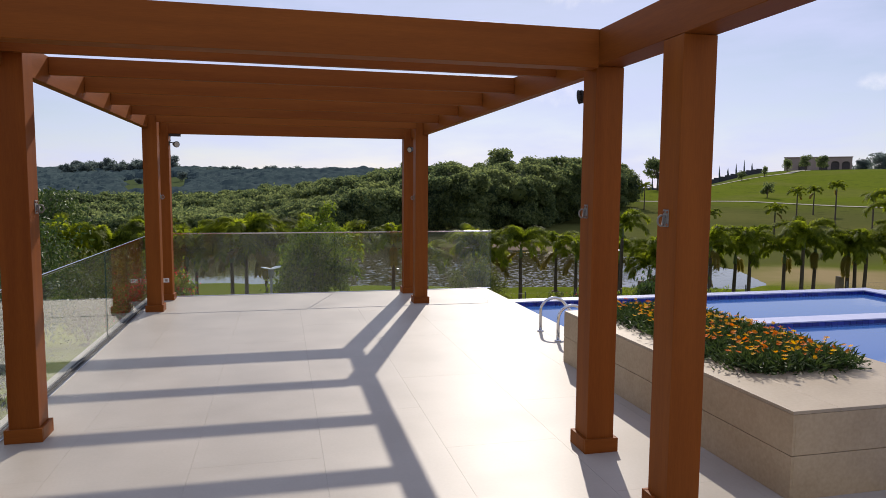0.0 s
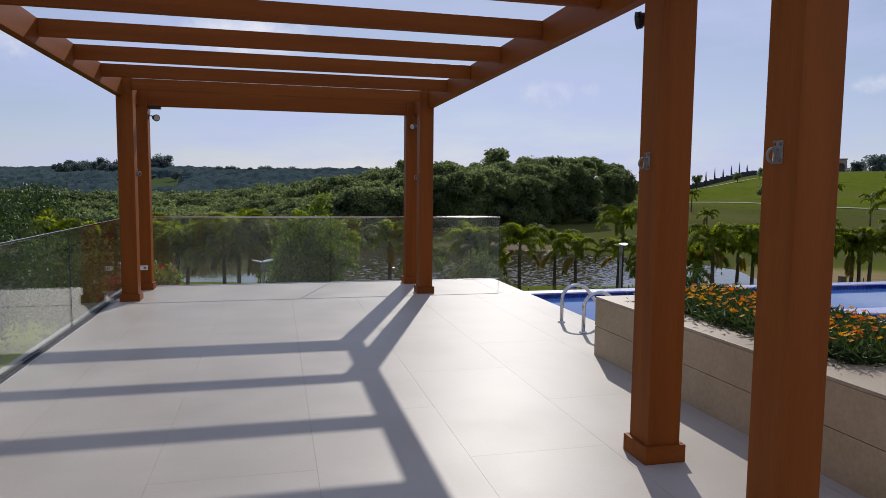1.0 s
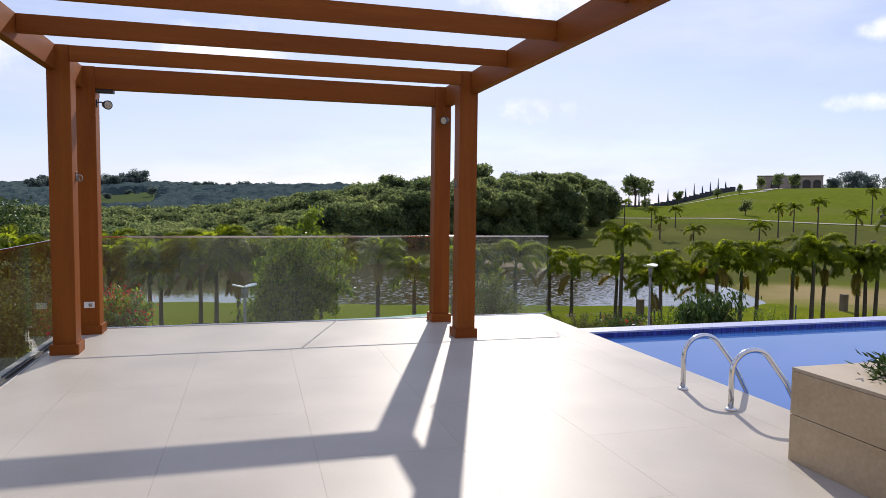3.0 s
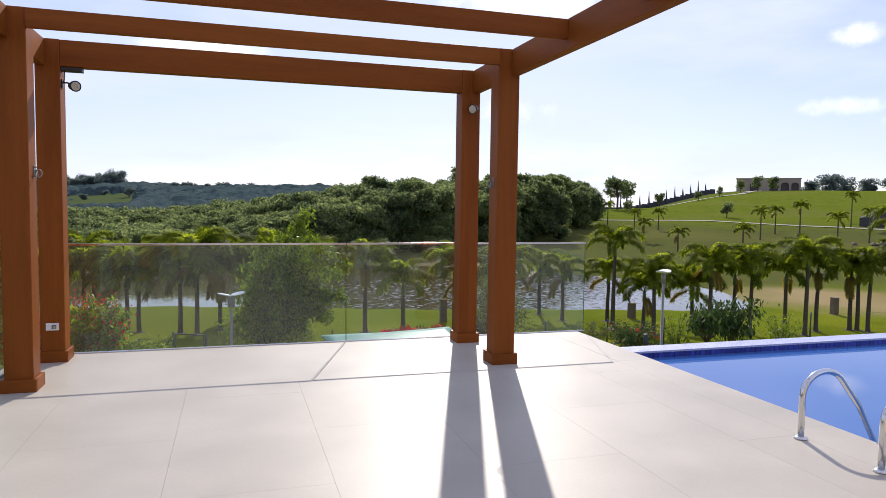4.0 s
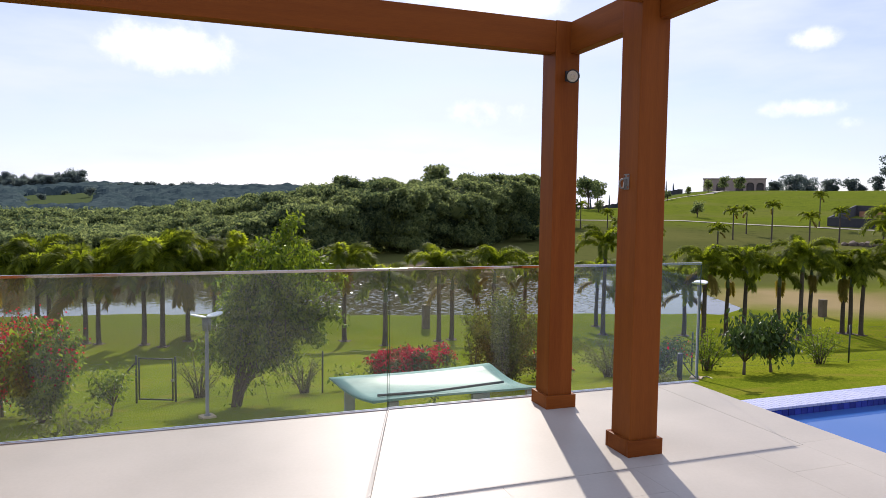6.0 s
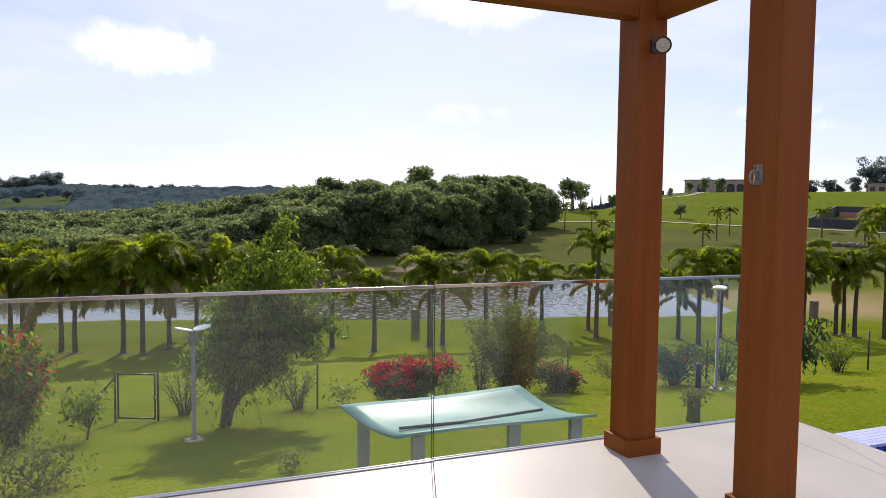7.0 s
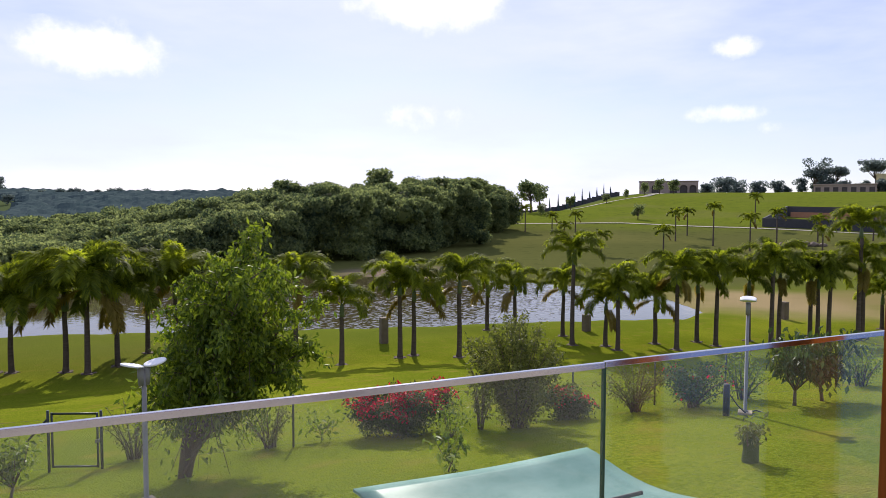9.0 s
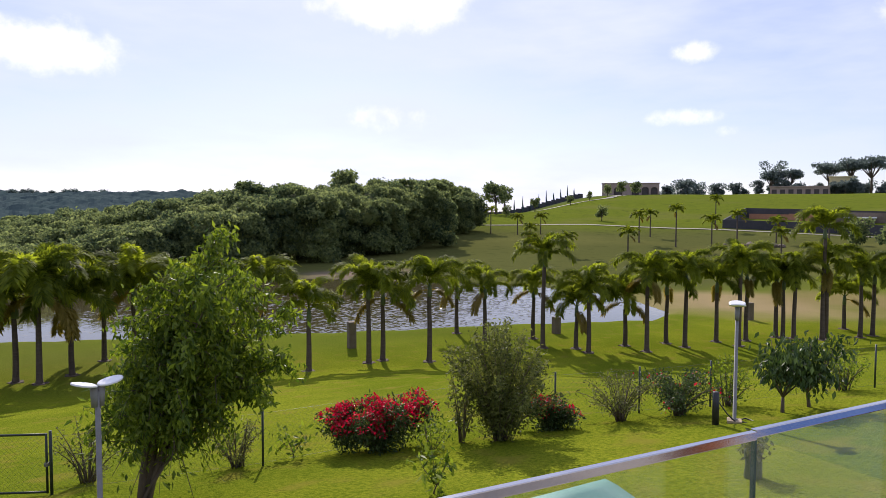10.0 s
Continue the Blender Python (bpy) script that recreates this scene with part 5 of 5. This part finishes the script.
def shelter():
    """A low shelter: a sagging green sheet on flat legs, with a loose bar on it."""
    t = thing("canopy_table", "low sagging green panel on flat grey legs", "canopy", (0, 0, 0))
    c = [Vector(p) for p in ((2.83, 13.40, -0.50), (4.74, 13.05, -0.37), (4.61, 14.42, -0.43), (2.57, 14.60, -0.52))]
    bm = bmesh.new()
    nu, nv = 14, 12
    grid = []
    for s in (0.0, -0.022):
        rows = []
        for j in range(nv + 1):
            v = j / nv
            row = []
            for i in range(nu + 1):
                u = i / nu
                p = c[0].lerp(c[1], u).lerp(c[3].lerp(c[2], u), v)
                p.z += -0.10 * math.sin(math.pi * min(1, v * 1.05)) * (0.55 + 0.45 * u) + 0.012 * math.sin(5 * u + 2 * v) + s
                row.append(bm.verts.new(p))
            rows.append(row)
        grid.append(rows)
    for s, rows in enumerate(grid):
        for j in range(nv):
            for i in range(nu):
                q = (rows[j][i], rows[j][i + 1], rows[j + 1][i + 1], rows[j + 1][i])
                f = bm.faces.new(q if s == 0 else q[::-1])
                f.smooth = True
    top, low = grid
    rim = [(0, i) for i in range(nu + 1)] + [(j, nu) for j in range(1, nv + 1)] + [(nv, i) for i in range(nu - 1, -1, -1)] + [(j, 0) for j in range(nv - 1, 0, -1)]
    for (j0, i0), (j1, i1) in zip(rim, rim[1:] + rim[:1]):
        bm.faces.new((top[j0][i0], low[j0][i0], low[j1][i1], top[j1][i1]))
    part("sheet", bm, M_TABLE, t, "weathered green sheet, cloud reflections painted as paler patches")
    for lx, ly, lz in ((3.07, 13.48, -0.54), (4.02, 13.38, -0.50), (4.60, 13.20, -0.44), (2.78, 14.38, -0.57), (4.50, 14.28, -0.52)):
        bm = bmesh.new()
        box(bm, lx - 0.062, lx + 0.062, ly - 0.03, ly + 0.03, gz(lx, ly) - 0.05, lz, 0.006)
        part("leg", bm, M_LEG, t)
    bar = thing("metal_bar", "thin grey bar lying on the green panel", "bar", (0, 0, 0))
    bm = bmesh.new()
    tube(bm, ((2.93, 13.62, -0.50), (3.55, 13.56, -0.485), (4.38, 13.46, -0.415)), 0.016, 6)
    part("rod", bm, M_DARK, bar)
    bm = bmesh.new()
    g = gz(3.5, 14.5)
    tube(bm, ((3.56, 14.5, g - 0.02), (3.56, 14.5, g + 0.18), (3.56, 14.5, g + 0.22), (3.56, 14.5, g + 0.27), (3.56, 14.5, g + 0.29)), (0.43, 0.43, 0.45, 0.34, 0.10), 36)
    tank = thing("water_tank", "white round plastic tank lid under the green panel", "tank")
    part("lid", bm, M_WHITE, tank)
    bm = bmesh.new()
    tube(bm, ((3.56, 14.5, g + 0.28), (3.56, 14.5, g + 0.34)), (0.09, 0.08), 16)
    part("cap", bm, M_WHITE, tank)


shelter()

valve = thing("irrigation_post", "black irrigation pipe stub with hose on the lawn", "pipe", (11.6, 19.3, gz(11.6, 19.3)))
bm = bmesh.new()
tube(bm, ((0, 0, -0.05), (0, 0, 0.62), (0, 0, 0.63)), (0.065, 0.06, 0.04), 12)
part("stub", bm, M_BLACK, valve)
bm = bmesh.new()
tube(bm, ((0.05, 0, 0.45), (0.2, -0.1, 0.2), (0.35, -0.2, 0.03), (0.55, -0.35, 0.02), (0.75, -0.3, 0.03), (0.7, -0.1, 0.05), (0.45, -0.15, 0.05), (0.5, -0.4, 0.04)), 0.014, 6)
part("hose", bm, M_BLACK, valve, "loose black hose")
for bx, by, bh in ((15.0, 48.3, 1.55), (28.8, 46.8, 1.1), (45.5, 45, 1.3)):
    m = thing("stone_marker", "square brown stone pillar near the lake shore", "pillar", (bx, by, gz(bx, by)), "lakeside pillars")
    bm = bmesh.new()
    box(bm, -0.22, 0.22, -0.22, 0.22, -0.1, bh, 0.02)
    part("shaft", bm, M_PILLAR, m)


# ---- woods ----
BALL = [(math.cos(a) * math.cos(e), math.sin(a) * math.cos(e), math.sin(e)) for e in np.linspace(-1.35, 1.35, 6) for a in np.linspace(0, 2 * math.pi, 9)[:-1]]
BALL_FACES = [(r * 8 + k, r * 8 + (k + 1) % 8, (r + 1) * 8 + (k + 1) % 8, (r + 1) * 8 + k) for r in range(5) for k in range(8)]


def forest_tree(rng, x, y, h, r):
    """A crown of overlapping domes of foliage, each a dense core under a skin of leaf sprays, as arrays."""
    g = gz(x, y)
    vs, fs, off = [], [], 0
    top = max(h - r * 0.8, h * 0.45)
    lumps = [(0, 0, top, r * 0.95)]
    for k in range(19):
        a, e = k * 2.4 + rng.uniform(-0.4, 0.4), rng.uniform(-0.75, 1.1)
        q = r * rng.uniform(0.7, 1.05)
        lumps.append((q * math.cos(a) * math.cos(e), q * math.sin(a) * math.cos(e), top + q * 0.8 * math.sin(e), r * rng.uniform(0.2, 0.42)))
    for k in range(7):
        a = rng.uniform(0, 6.28)
        lumps.append((r * 0.7 * math.cos(a), r * 0.7 * math.sin(a), h * (0.08 + 0.07 * k), r * rng.uniform(0.4, 0.62)))
    flat = np.array([1, 1, 0.78])
    for i, (lx, ly, lz, lr) in enumerate(lumps):
        lz = min(lz, h - lr * 0.75)
        o = np.array([lx, ly, lz])
        core = o + np.array(BALL) * flat * lr * 0.62 * rng.uniform(0.85, 1.1, (len(BALL), 1))
        vs.append(core)
        fs.append(np.array(BALL_FACES) + off)
        off += len(BALL)
        n = int(40 + (30 if i == 0 else 120) * lr * lr)
        d = rng.normal(size=(n, 3))
        d[:, 2] = np.where(d[:, 2] < -0.5, -d[:, 2], d[:, 2])
        d /= np.linalg.norm(d, axis=1)[:, None]
        c = o + d * flat * lr * rng.uniform(0.62, 1.28, n)[:, None]
        s = rng.uniform(0.12, 0.34, n)[:, None]
        nrm = d + rng.normal(0, 0.55, (n, 3))
        nrm /= np.linalg.norm(nrm, axis=1)[:, None]
        u = np.cross(nrm, rng.normal(size=(n, 3)))
        u /= np.linalg.norm(u, axis=1)[:, None]
        v = np.cross(nrm, u)
        vs.append(np.stack([c + u * s, c + v * s * 0.6 + nrm * 0.08, c - u * s * 0.9 - nrm * 0.12, c - v * s * 0.55], 1).reshape(-1, 3))
        fs.append(np.arange(4 * n).reshape(n, 4) + off)
        off += 4 * n
    v = np.concatenate(vs) + np.array([x, y, g])
    v[:, 2] = np.maximum(v[:, 2], g)
    return v, np.concatenate(fs), off


def forest():
    rng = np.random.default_rng(77)
    el_az = ((-60, -26, -11, -4.5, 1.9, 4.5, 7.5, 10.7, 12.6, 17.2, 21.9, 25.2, 27.1, 30.2), (0.2, -0.3, -0.35, -0.2, 0.6, 1.1, 1.7, 2.2, 2.45, 2.25, 2.65, 2.8, 2.5, 2.2))
    front = ((-60, 2, 8, 13.5, 17.2, 24, 26, 28.5, 31), (91, 93, 103, 109, 116, 131, 140, 172, 184))
    vs, fs, off = [], [], 0
    for az in np.arange(-44, 28.8, 2.0):
        f = np.interp(az, *front)
        for row, dr in enumerate((2, 9, 17, 26, 36, 46, 58)):
            if row > 4 and az > 12 and row % 2:
                continue
            a = radians(az + rng.uniform(-0.8, 0.8) + (row % 2) * 1.0)
            r = f + dr + rng.uniform(-2.5, 2.5)
            x, y = 1.1 + r * math.sin(a), 5 + r * math.cos(a)
            if lake_depth(np.array([x]), np.array([y]))[0] > -1:
                continue
            g = gz(x, y)
            target = 1.6 + (f + 40) * math.tan(radians(np.interp(az, *el_az))) - g
            steep = np.interp(az, (0, 12), (0.5, 0.8))
            h = max(4.0, target * min(1.0, steep + 0.12 * row) * rng.uniform(0.8, 0.97))
            v, q, n = forest_tree(rng, x, y, h, rng.uniform(2.4, 4.2))
            vs.append(v)
            fs.append(q + off)
            off += n
    me = from_arrays("forest", np.concatenate(vs), np.concatenate(fs), M_FOREST)
    tagged(new("forest", me), "dense dark green woodland beyond the lake", "forest", "", "stuff")


forest()


def lone_tree(name, label, x, y, h, r, seed, flat=False, bare=0.35, foliage=None):
    """A far tree with a visible stem and a clumped crown."""
    rng = np.random.default_rng(seed)
    g = gz(x, y)
    t = thing(name, label, "tree", (x, y, g - 0.1), "hill trees")
    bm = bmesh.new()
    tube(bm, ((0, 0, 0), (0.1, 0, h * 0.4), (0.0, 0.1, h * 0.75)), (0.035 * h, 0.025 * h, 0.01 * h), 6)
    vs, fs, off = [], [], 0
    for _ in range(16):
        a = rng.uniform(0, 6.28)
        d = r * rng.uniform(0.15, 0.75)
        lz = h * (rng.uniform(0.72, 0.92) if flat else rng.uniform(bare + 0.1, 0.88))
        tip = Vector((math.cos(a) * d, math.sin(a) * d, lz))
        tube(bm, ((0, 0, h * bare), tip), (0.014 * h, 0.004 * h), 5)
        lr = r * rng.uniform(0.3, 0.5)
        n = int(60 + 12 * r)
        p = rng.normal(size=(n, 3))
        p /= np.linalg.norm(p, axis=1)[:, None]
        c = np.array(tip) + p * lr * np.array([1, 1, 0.5 if flat else 0.9]) * rng.uniform(0.5, 1.0, n)[:, None]
        v, f = leaf_arrays(rng, c, np.full(n, min(0.85, max(0.3, r * 0.17))), 0.1, 0.75)
        vs.append(v)
        fs.append(f + off)
        off += len(v)
    part("trunk", bm, M_BARK, t)
    part("crown", from_arrays("crown", np.concatenate(vs), np.concatenate(fs), foliage or M_FOREST), None, t)


rng_h = np.random.default_rng(8)
lone_tree("tall_tree", "tall tree rising over the woodland canopy", 50.5, 148, 16.4, 3.6, 1, bare=0.62)
lone_tree("tall_tree", "airy tree at the end of the woodland", 125.5, 208, 12.6 - gz(125.5, 208), 4.4, 2, bare=0.35)
lone_tree("tall_tree", "airy tree at the end of the woodland", 131.5, 212, 11.6 - gz(131.5, 212), 3.4, 3, bare=0.4)
for i, (x, y, h) in enumerate(((127, 156, 4.5), (146, 214, 5.2), (170, 224, 4.0), (186, 232, 4.2), (208, 246, 5.5), (231, 262, 7.5), (236, 258, 7), (118, 190, 4))):
    lone_tree("hill_tree", "small round tree on the grassy hill", x, y, h, h * 0.42, 20 + i, bare=0.22)
# Crest trees take M_HAZE: distance haze is put into their leaf colour.
for i in range(24):
    az = radians(43.8 + i * 0.85 + rng_h.uniform(-0.3, 0.3))
    r = 398 + rng_h.uniform(-10, 30)
    h = rng_h.uniform(4.0, 10.0)
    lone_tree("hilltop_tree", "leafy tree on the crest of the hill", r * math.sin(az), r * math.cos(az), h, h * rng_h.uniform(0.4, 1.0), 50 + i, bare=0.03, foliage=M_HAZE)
for i, (a, h, w) in enumerate(((52.4, 19, 7.5), (53.6, 14, 6.0), (56.0, 17, 9.0), (57.4, 19, 8.0), (58.6, 20, 9.0), (60.5, 15, 7.0))):
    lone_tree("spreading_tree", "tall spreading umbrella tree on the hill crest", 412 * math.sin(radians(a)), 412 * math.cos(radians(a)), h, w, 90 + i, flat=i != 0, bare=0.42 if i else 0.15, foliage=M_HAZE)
for i in range(16):
    x, y = 112 + (i % 5) * 6.5 + rng_h.uniform(-2, 2), 58 + (i // 5) * 7 + rng_h.uniform(-2, 2)
    lone_tree("orchard_tree", "dark round tree in a stand on the hillside", x, y, rng_h.uniform(5.5, 7.5), rng_h.uniform(2.2, 3.0), 120 + i, bare=0.25)
for i in range(13):
    u = i / 12
    x, y = 150 + 84 * u, 262 + 40 * u
    t = thing("cypress", "slim dark cypress beside the boundary wall", "tree", (x, y, gz(x, y)), "cypress row")
    bm = bmesh.new()
    tube(bm, [(0, 0, 0), (0, 0, 0.8), (0.1, 0, 2.4), (0.0, 0.1, 4.2), (0, 0, 6.0 + (i % 3))], (0.15, 0.42, 0.45, 0.32, 0.05), 9)
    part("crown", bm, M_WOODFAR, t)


def far_ridge():
    """The closed canopy of low wooded hills far off to the north, haze in its colour."""
    az = np.radians(np.linspace(-52, 14, 330))
    r = np.concatenate([np.linspace(240, 520, 80), np.linspace(526, 1000, 70)])
    aa, rr = np.meshgrid(az, r)
    x, y = rr * np.sin(aa), rr * np.cos(aa)
    lump = np.zeros(x.shape)
    for i in range(x.shape[0]):
        for j in range(x.shape[1]):
            lump[i, j] = noise.noise((x[i, j] * 0.10, y[i, j] * 0.10, 0.0)) * 2.2 + noise.noise((x[i, j] * 0.3, y[i, j] * 0.3, 5.0)) * 1.3 + noise.noise((x[i, j] * 0.02, y[i, j] * 0.02, 9.0)) * 3.0
    deg = np.degrees(aa) + lump * 0.3
    field = smooth(-11.6, -11.0, deg) * smooth(-6.6, -7.2, deg) * smooth(340, 370, rr + lump * 16) * smooth(515, 480, rr + lump * 18)
    z = ground_z(x, y) + (2.2 + lump) * (1 - field) - 5 * field
    verts = np.stack([x, y, z], -1).reshape(-1, 3)
    w = len(az)
    i = (np.arange(len(r) - 1)[:, None] * w + np.arange(w - 1)[None, :]).reshape(-1)
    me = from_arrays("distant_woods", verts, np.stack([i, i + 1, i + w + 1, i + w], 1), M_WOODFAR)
    tagged(new("distant_woods", me), "distant wooded hills on the horizon, bluish haze put into their colour", "forest", "", "stuff")


far_ridge()
rng_r = np.random.default_rng(15)
ridge_spots = [(-15.5 + 0.42 * k + rng_r.uniform(-0.2, 0.2), rng_r.uniform(575, 640), rng_r.uniform(8, 12), rng_r.uniform(4.5, 7.5)) for k in range(19)]
ridge_spots += [(-7.2 + 0.9 * k + rng_r.uniform(-0.4, 0.4), rng_r.uniform(520, 560), rng_r.uniform(3.5, 6), rng_r.uniform(3, 5)) for k in range(13)]
ridge_spots += [(-12.4, 615, 16, 6), (-9.2, 612, 15, 6), (-8.6, 606, 17, 7), (-8.0, 610, 16, 6.5), (-10.4, 430, 4, 2.5), (-9.0, 470, 3, 2.5), (-7.3, 430, 7, 3)]
for i, (a, r, h, w) in enumerate(ridge_spots):
    lone_tree("ridge_tree", "tree on the far wooded ridge, haze put into its leaf colour", r * math.sin(radians(a)), r * math.cos(radians(a)), h * 0.8, w, 200 + i, bare=0.1, foliage=M_HAZE)


# ---- buildings on the hill ----
def arcade_house():
    x, y = 256, 283
    g = gz(x, y) - 0.3
    t = thing("hill_house", "flat-roofed beige house with an arcade on the hilltop", "house", (x, y, g), "", -41)
    W, H, D = 14.5, 7.0, 9.0
    bm = bmesh.new()
    box(bm, -W, W, 0.6, D, 0, H - 0.4)
    part("wall", bm, M_HOUSE, t)
    bm = bmesh.new()
    box(bm, -W - 0.3, W + 0.3, -0.3, D + 0.3, H - 0.4, H, 0.05)
    part("roof", bm, M_HOUSE, t, "flat parapet roof")
    bm = bmesh.new()
    for a, b in ((-W, -8.4), (-4.2, 0.6), (4.4, 5.6), (9.4, 10.2), (13.8, W)):
        box(bm, a, b, 0.0, 0.55, 0, H - 0.4)
    for a, b in ((-8.4, -4.2), (0.6, 4.4), (5.6, 9.4), (10.2, 13.8)):
        m, r = (a + b) / 2, (b - a) / 2
        pts = [(m - r * math.cos(k * math.pi / 12), 3.0 + r * math.sin(k * math.pi / 12)) for k in range(13)]
        for (x0, z0), (x1, z1) in zip(pts, pts[1:]):
            vs = [bm.verts.new(p) for p in ((x0, 0, z0), (x1, 0, z1), (x1, 0, H - 0.4), (x0, 0, H - 0.4), (x0, 0.55, z0), (x1, 0.55, z1))]
            bm.faces.new(vs[:4])
            bm.faces.new((vs[0], vs[4], vs[5], vs[1]))
    part("arcade", bm, M_HOUSE, t, "row of arches")
    # Dark panels behind the arches; interior shade is put into their colour.
    for a, b in ((-8.4, -4.2), (0.6, 4.4), (5.6, 9.4), (10.2, 13.8)):
        bm = bmesh.new()
        box(bm, a + 0.2, b - 0.2, 0.52, 0.595, 0.1, 4.6)
        part("window", bm, M_SHADEHOLE, t, "dark panel painted as a shaded opening")


arcade_house()


def hall(x, y, w, h, d, turn, material, label, cols):
    g = gz(x, y) - 0.3
    t = thing("hill_house", label, "house", (x, y, g), "", turn)
    bm = bmesh.new()
    box(bm, -w / 2, w / 2, 0, d, 0, h)
    part("wall", bm, material, t)
    bm = bmesh.new()
    box(bm, -w / 2 - 0.4, w / 2 + 0.4, -0.4, d + 0.4, h, h + 0.5, 0.1)
    part("roof", bm, material, t, "flat roof slab")
    for i in range(cols):
        u = -w / 2 + w * (i + 0.5) / cols
        bm = bmesh.new()
        box(bm, u - w / cols * 0.3, u + w / cols * 0.3, -0.06, -0.01, 0.5, h * 0.75)
        part("window", bm, M_SHADEHOLE, t, "dark panel painted as a tall shaded opening")


hall(312, 226, 26, 4.2, 8, -54, M_HOUSE, "long low beige building among trees on the hill", 7)
hall(330, 216, 11, 9.0, 9, -57, M_YELLOW, "ochre pavilion with tall openings on the hill", 3)


def boundary_wall():
    bm = bmesh.new()
    a, b, n = Vector((140, 262)), Vector((240, 302)), 24
    for i in range(n):
        p, q = a.lerp(b, i / n), a.lerp(b, (i + 1) / n)
        z = gz(p.x, p.y)
        prism(bm, ((p.x, p.y), (q.x, q.y), (q.x - 0.2, q.y + 0.5), (p.x - 0.2, p.y + 0.5)), z - 1, z + 2.6)
    structure("boundary_wall", bm, M_DWALL, "dark boundary wall stepping up the hill", "wall")


boundary_wall()


def lined_bank():
    """The dark-lined cutting for a building plot on the hillside, open towards the lake."""
    t = thing("retaining_bank", "dark-lined excavation bank with red clay on the hillside", "retaining wall")

    def panel(p, q, zp, zq, material, name, label=""):
        d = (Vector(q) - Vector(p)).normalized()
        n = Vector((d.y, -d.x)) * 0.4
        gp, gq = gz(*p) - 1.0, gz(*q) - 1.0
        bm = bmesh.new()
        k = [bm.verts.new(v) for v in ((*p, gp), (*q, gq), (*q, zq), (*p, zp), (p[0] - n.x, p[1] - n.y, gp), (q[0] - n.x, q[1] - n.y, gq), (q[0] - n.x, q[1] - n.y, zq), (p[0] - n.x, p[1] - n.y, zp))]
        for f in ((0, 1, 2, 3), (5, 4, 7, 6), (3, 2, 6, 7), (1, 5, 6, 2), (4, 0, 3, 7), (4, 5, 1, 0)):
            bm.faces.new([k[i] for i in f])
        bmesh.ops.recalc_face_normals(bm, faces=bm.faces[:])
        part(name, bm, material, t, label)

    low = [(136.2, 123.2), (141.6, 106.9), (148.9, 93.4), (156.0, 78.0), (164.0, 60.0)]
    back = [(162.0, 137.5), (170.0, 122.0), (176.0, 108.5), (184.0, 90.0), (192.0, 70.0)]
    for p, q in zip(low, low[1:]):
        panel(p, q, gz(*p) + 2.0, gz(*q) + 2.2, M_DWALL, "front_panel")
    panel(low[0], back[0], gz(*low[0]) + 2.0, 3.3, M_DWALL, "side_panel")
    for i, (p, q) in enumerate(zip(back, back[1:])):
        panel(p, q, 3.3 - 0.45 * i, 2.85 - 0.45 * i, M_DWALL, "back_panel")
    cut = [(160.0, 135.0), (164.5, 126.5), (167.0, 119.5)]
    for p, q in zip(cut, cut[1:]):
        panel(p, q, 1.75, 1.55, M_CLAY, "clay", "bare red clay face")
    panel((168.0, 118.0), (180.0, 90.0), 2.2, 1.8, M_PILLAR, "brick_panel", "unplastered reddish brick wall")


lined_bank()


def site_shed():
    x, y = 168.5, 110.5
    t = thing("site_shed", "low white-roofed shed beside the excavation bank", "shed", (x, y, gz(x, y)), "", -59)
    for px in (-3.0, 3.0):
        bm = bmesh.new()
        box(bm, px - 0.1, px + 0.1, -0.1, 0.1, -0.2, 1.3)
        part("post", bm, M_LEG, t)
    bm = bmesh.new()
    box(bm, -3.2, 3.2, 0.3, 2.6, -0.2, 1.1, 0.03)
    part("wall", bm, M_PILLAR, t)
    bm = bmesh.new()
    box(bm, -3.6, 3.6, -0.4, 3.0, 1.3, 1.6, 0.05)
    part("roof", bm, M_WHITE, t, "white sheet roof")


site_shed()


def rock(x, y, size, seed):
    rng = np.random.default_rng(seed)
    t = thing("boulder", "dark reddish boulder lying on the grassy hill", "rock", (x, y, gz(x, y)), "hillside boulders", rng.uniform(0, 360))
    bm = bmesh.new()
    bmesh.ops.create_icosphere(bm, subdivisions=2, radius=size)
    for v in bm.verts:
        v.co = Vector((v.co.x * 1.3, v.co.y, v.co.z * 0.75 + size * 0.35)) * (1 + 0.28 * noise.noise(v.co * (1.6 / size) + Vector((seed, 0, 0))))
    part("stone", bm, M_PILLAR, t)


for i, (rx, ry, rs) in enumerate(((109.3, 96.6, 0.55), (110.0, 95.4, 0.75), (110.6, 94.2, 0.6), (111.0, 93.2, 0.8), (111.7, 92.0, 0.7), (112.4, 90.8, 0.55), (107.5, 99.0, 0.45))):
    rock(rx, ry, rs, i)

# ---- pieces of the floor and the pool ----
slabs()
pool_details()
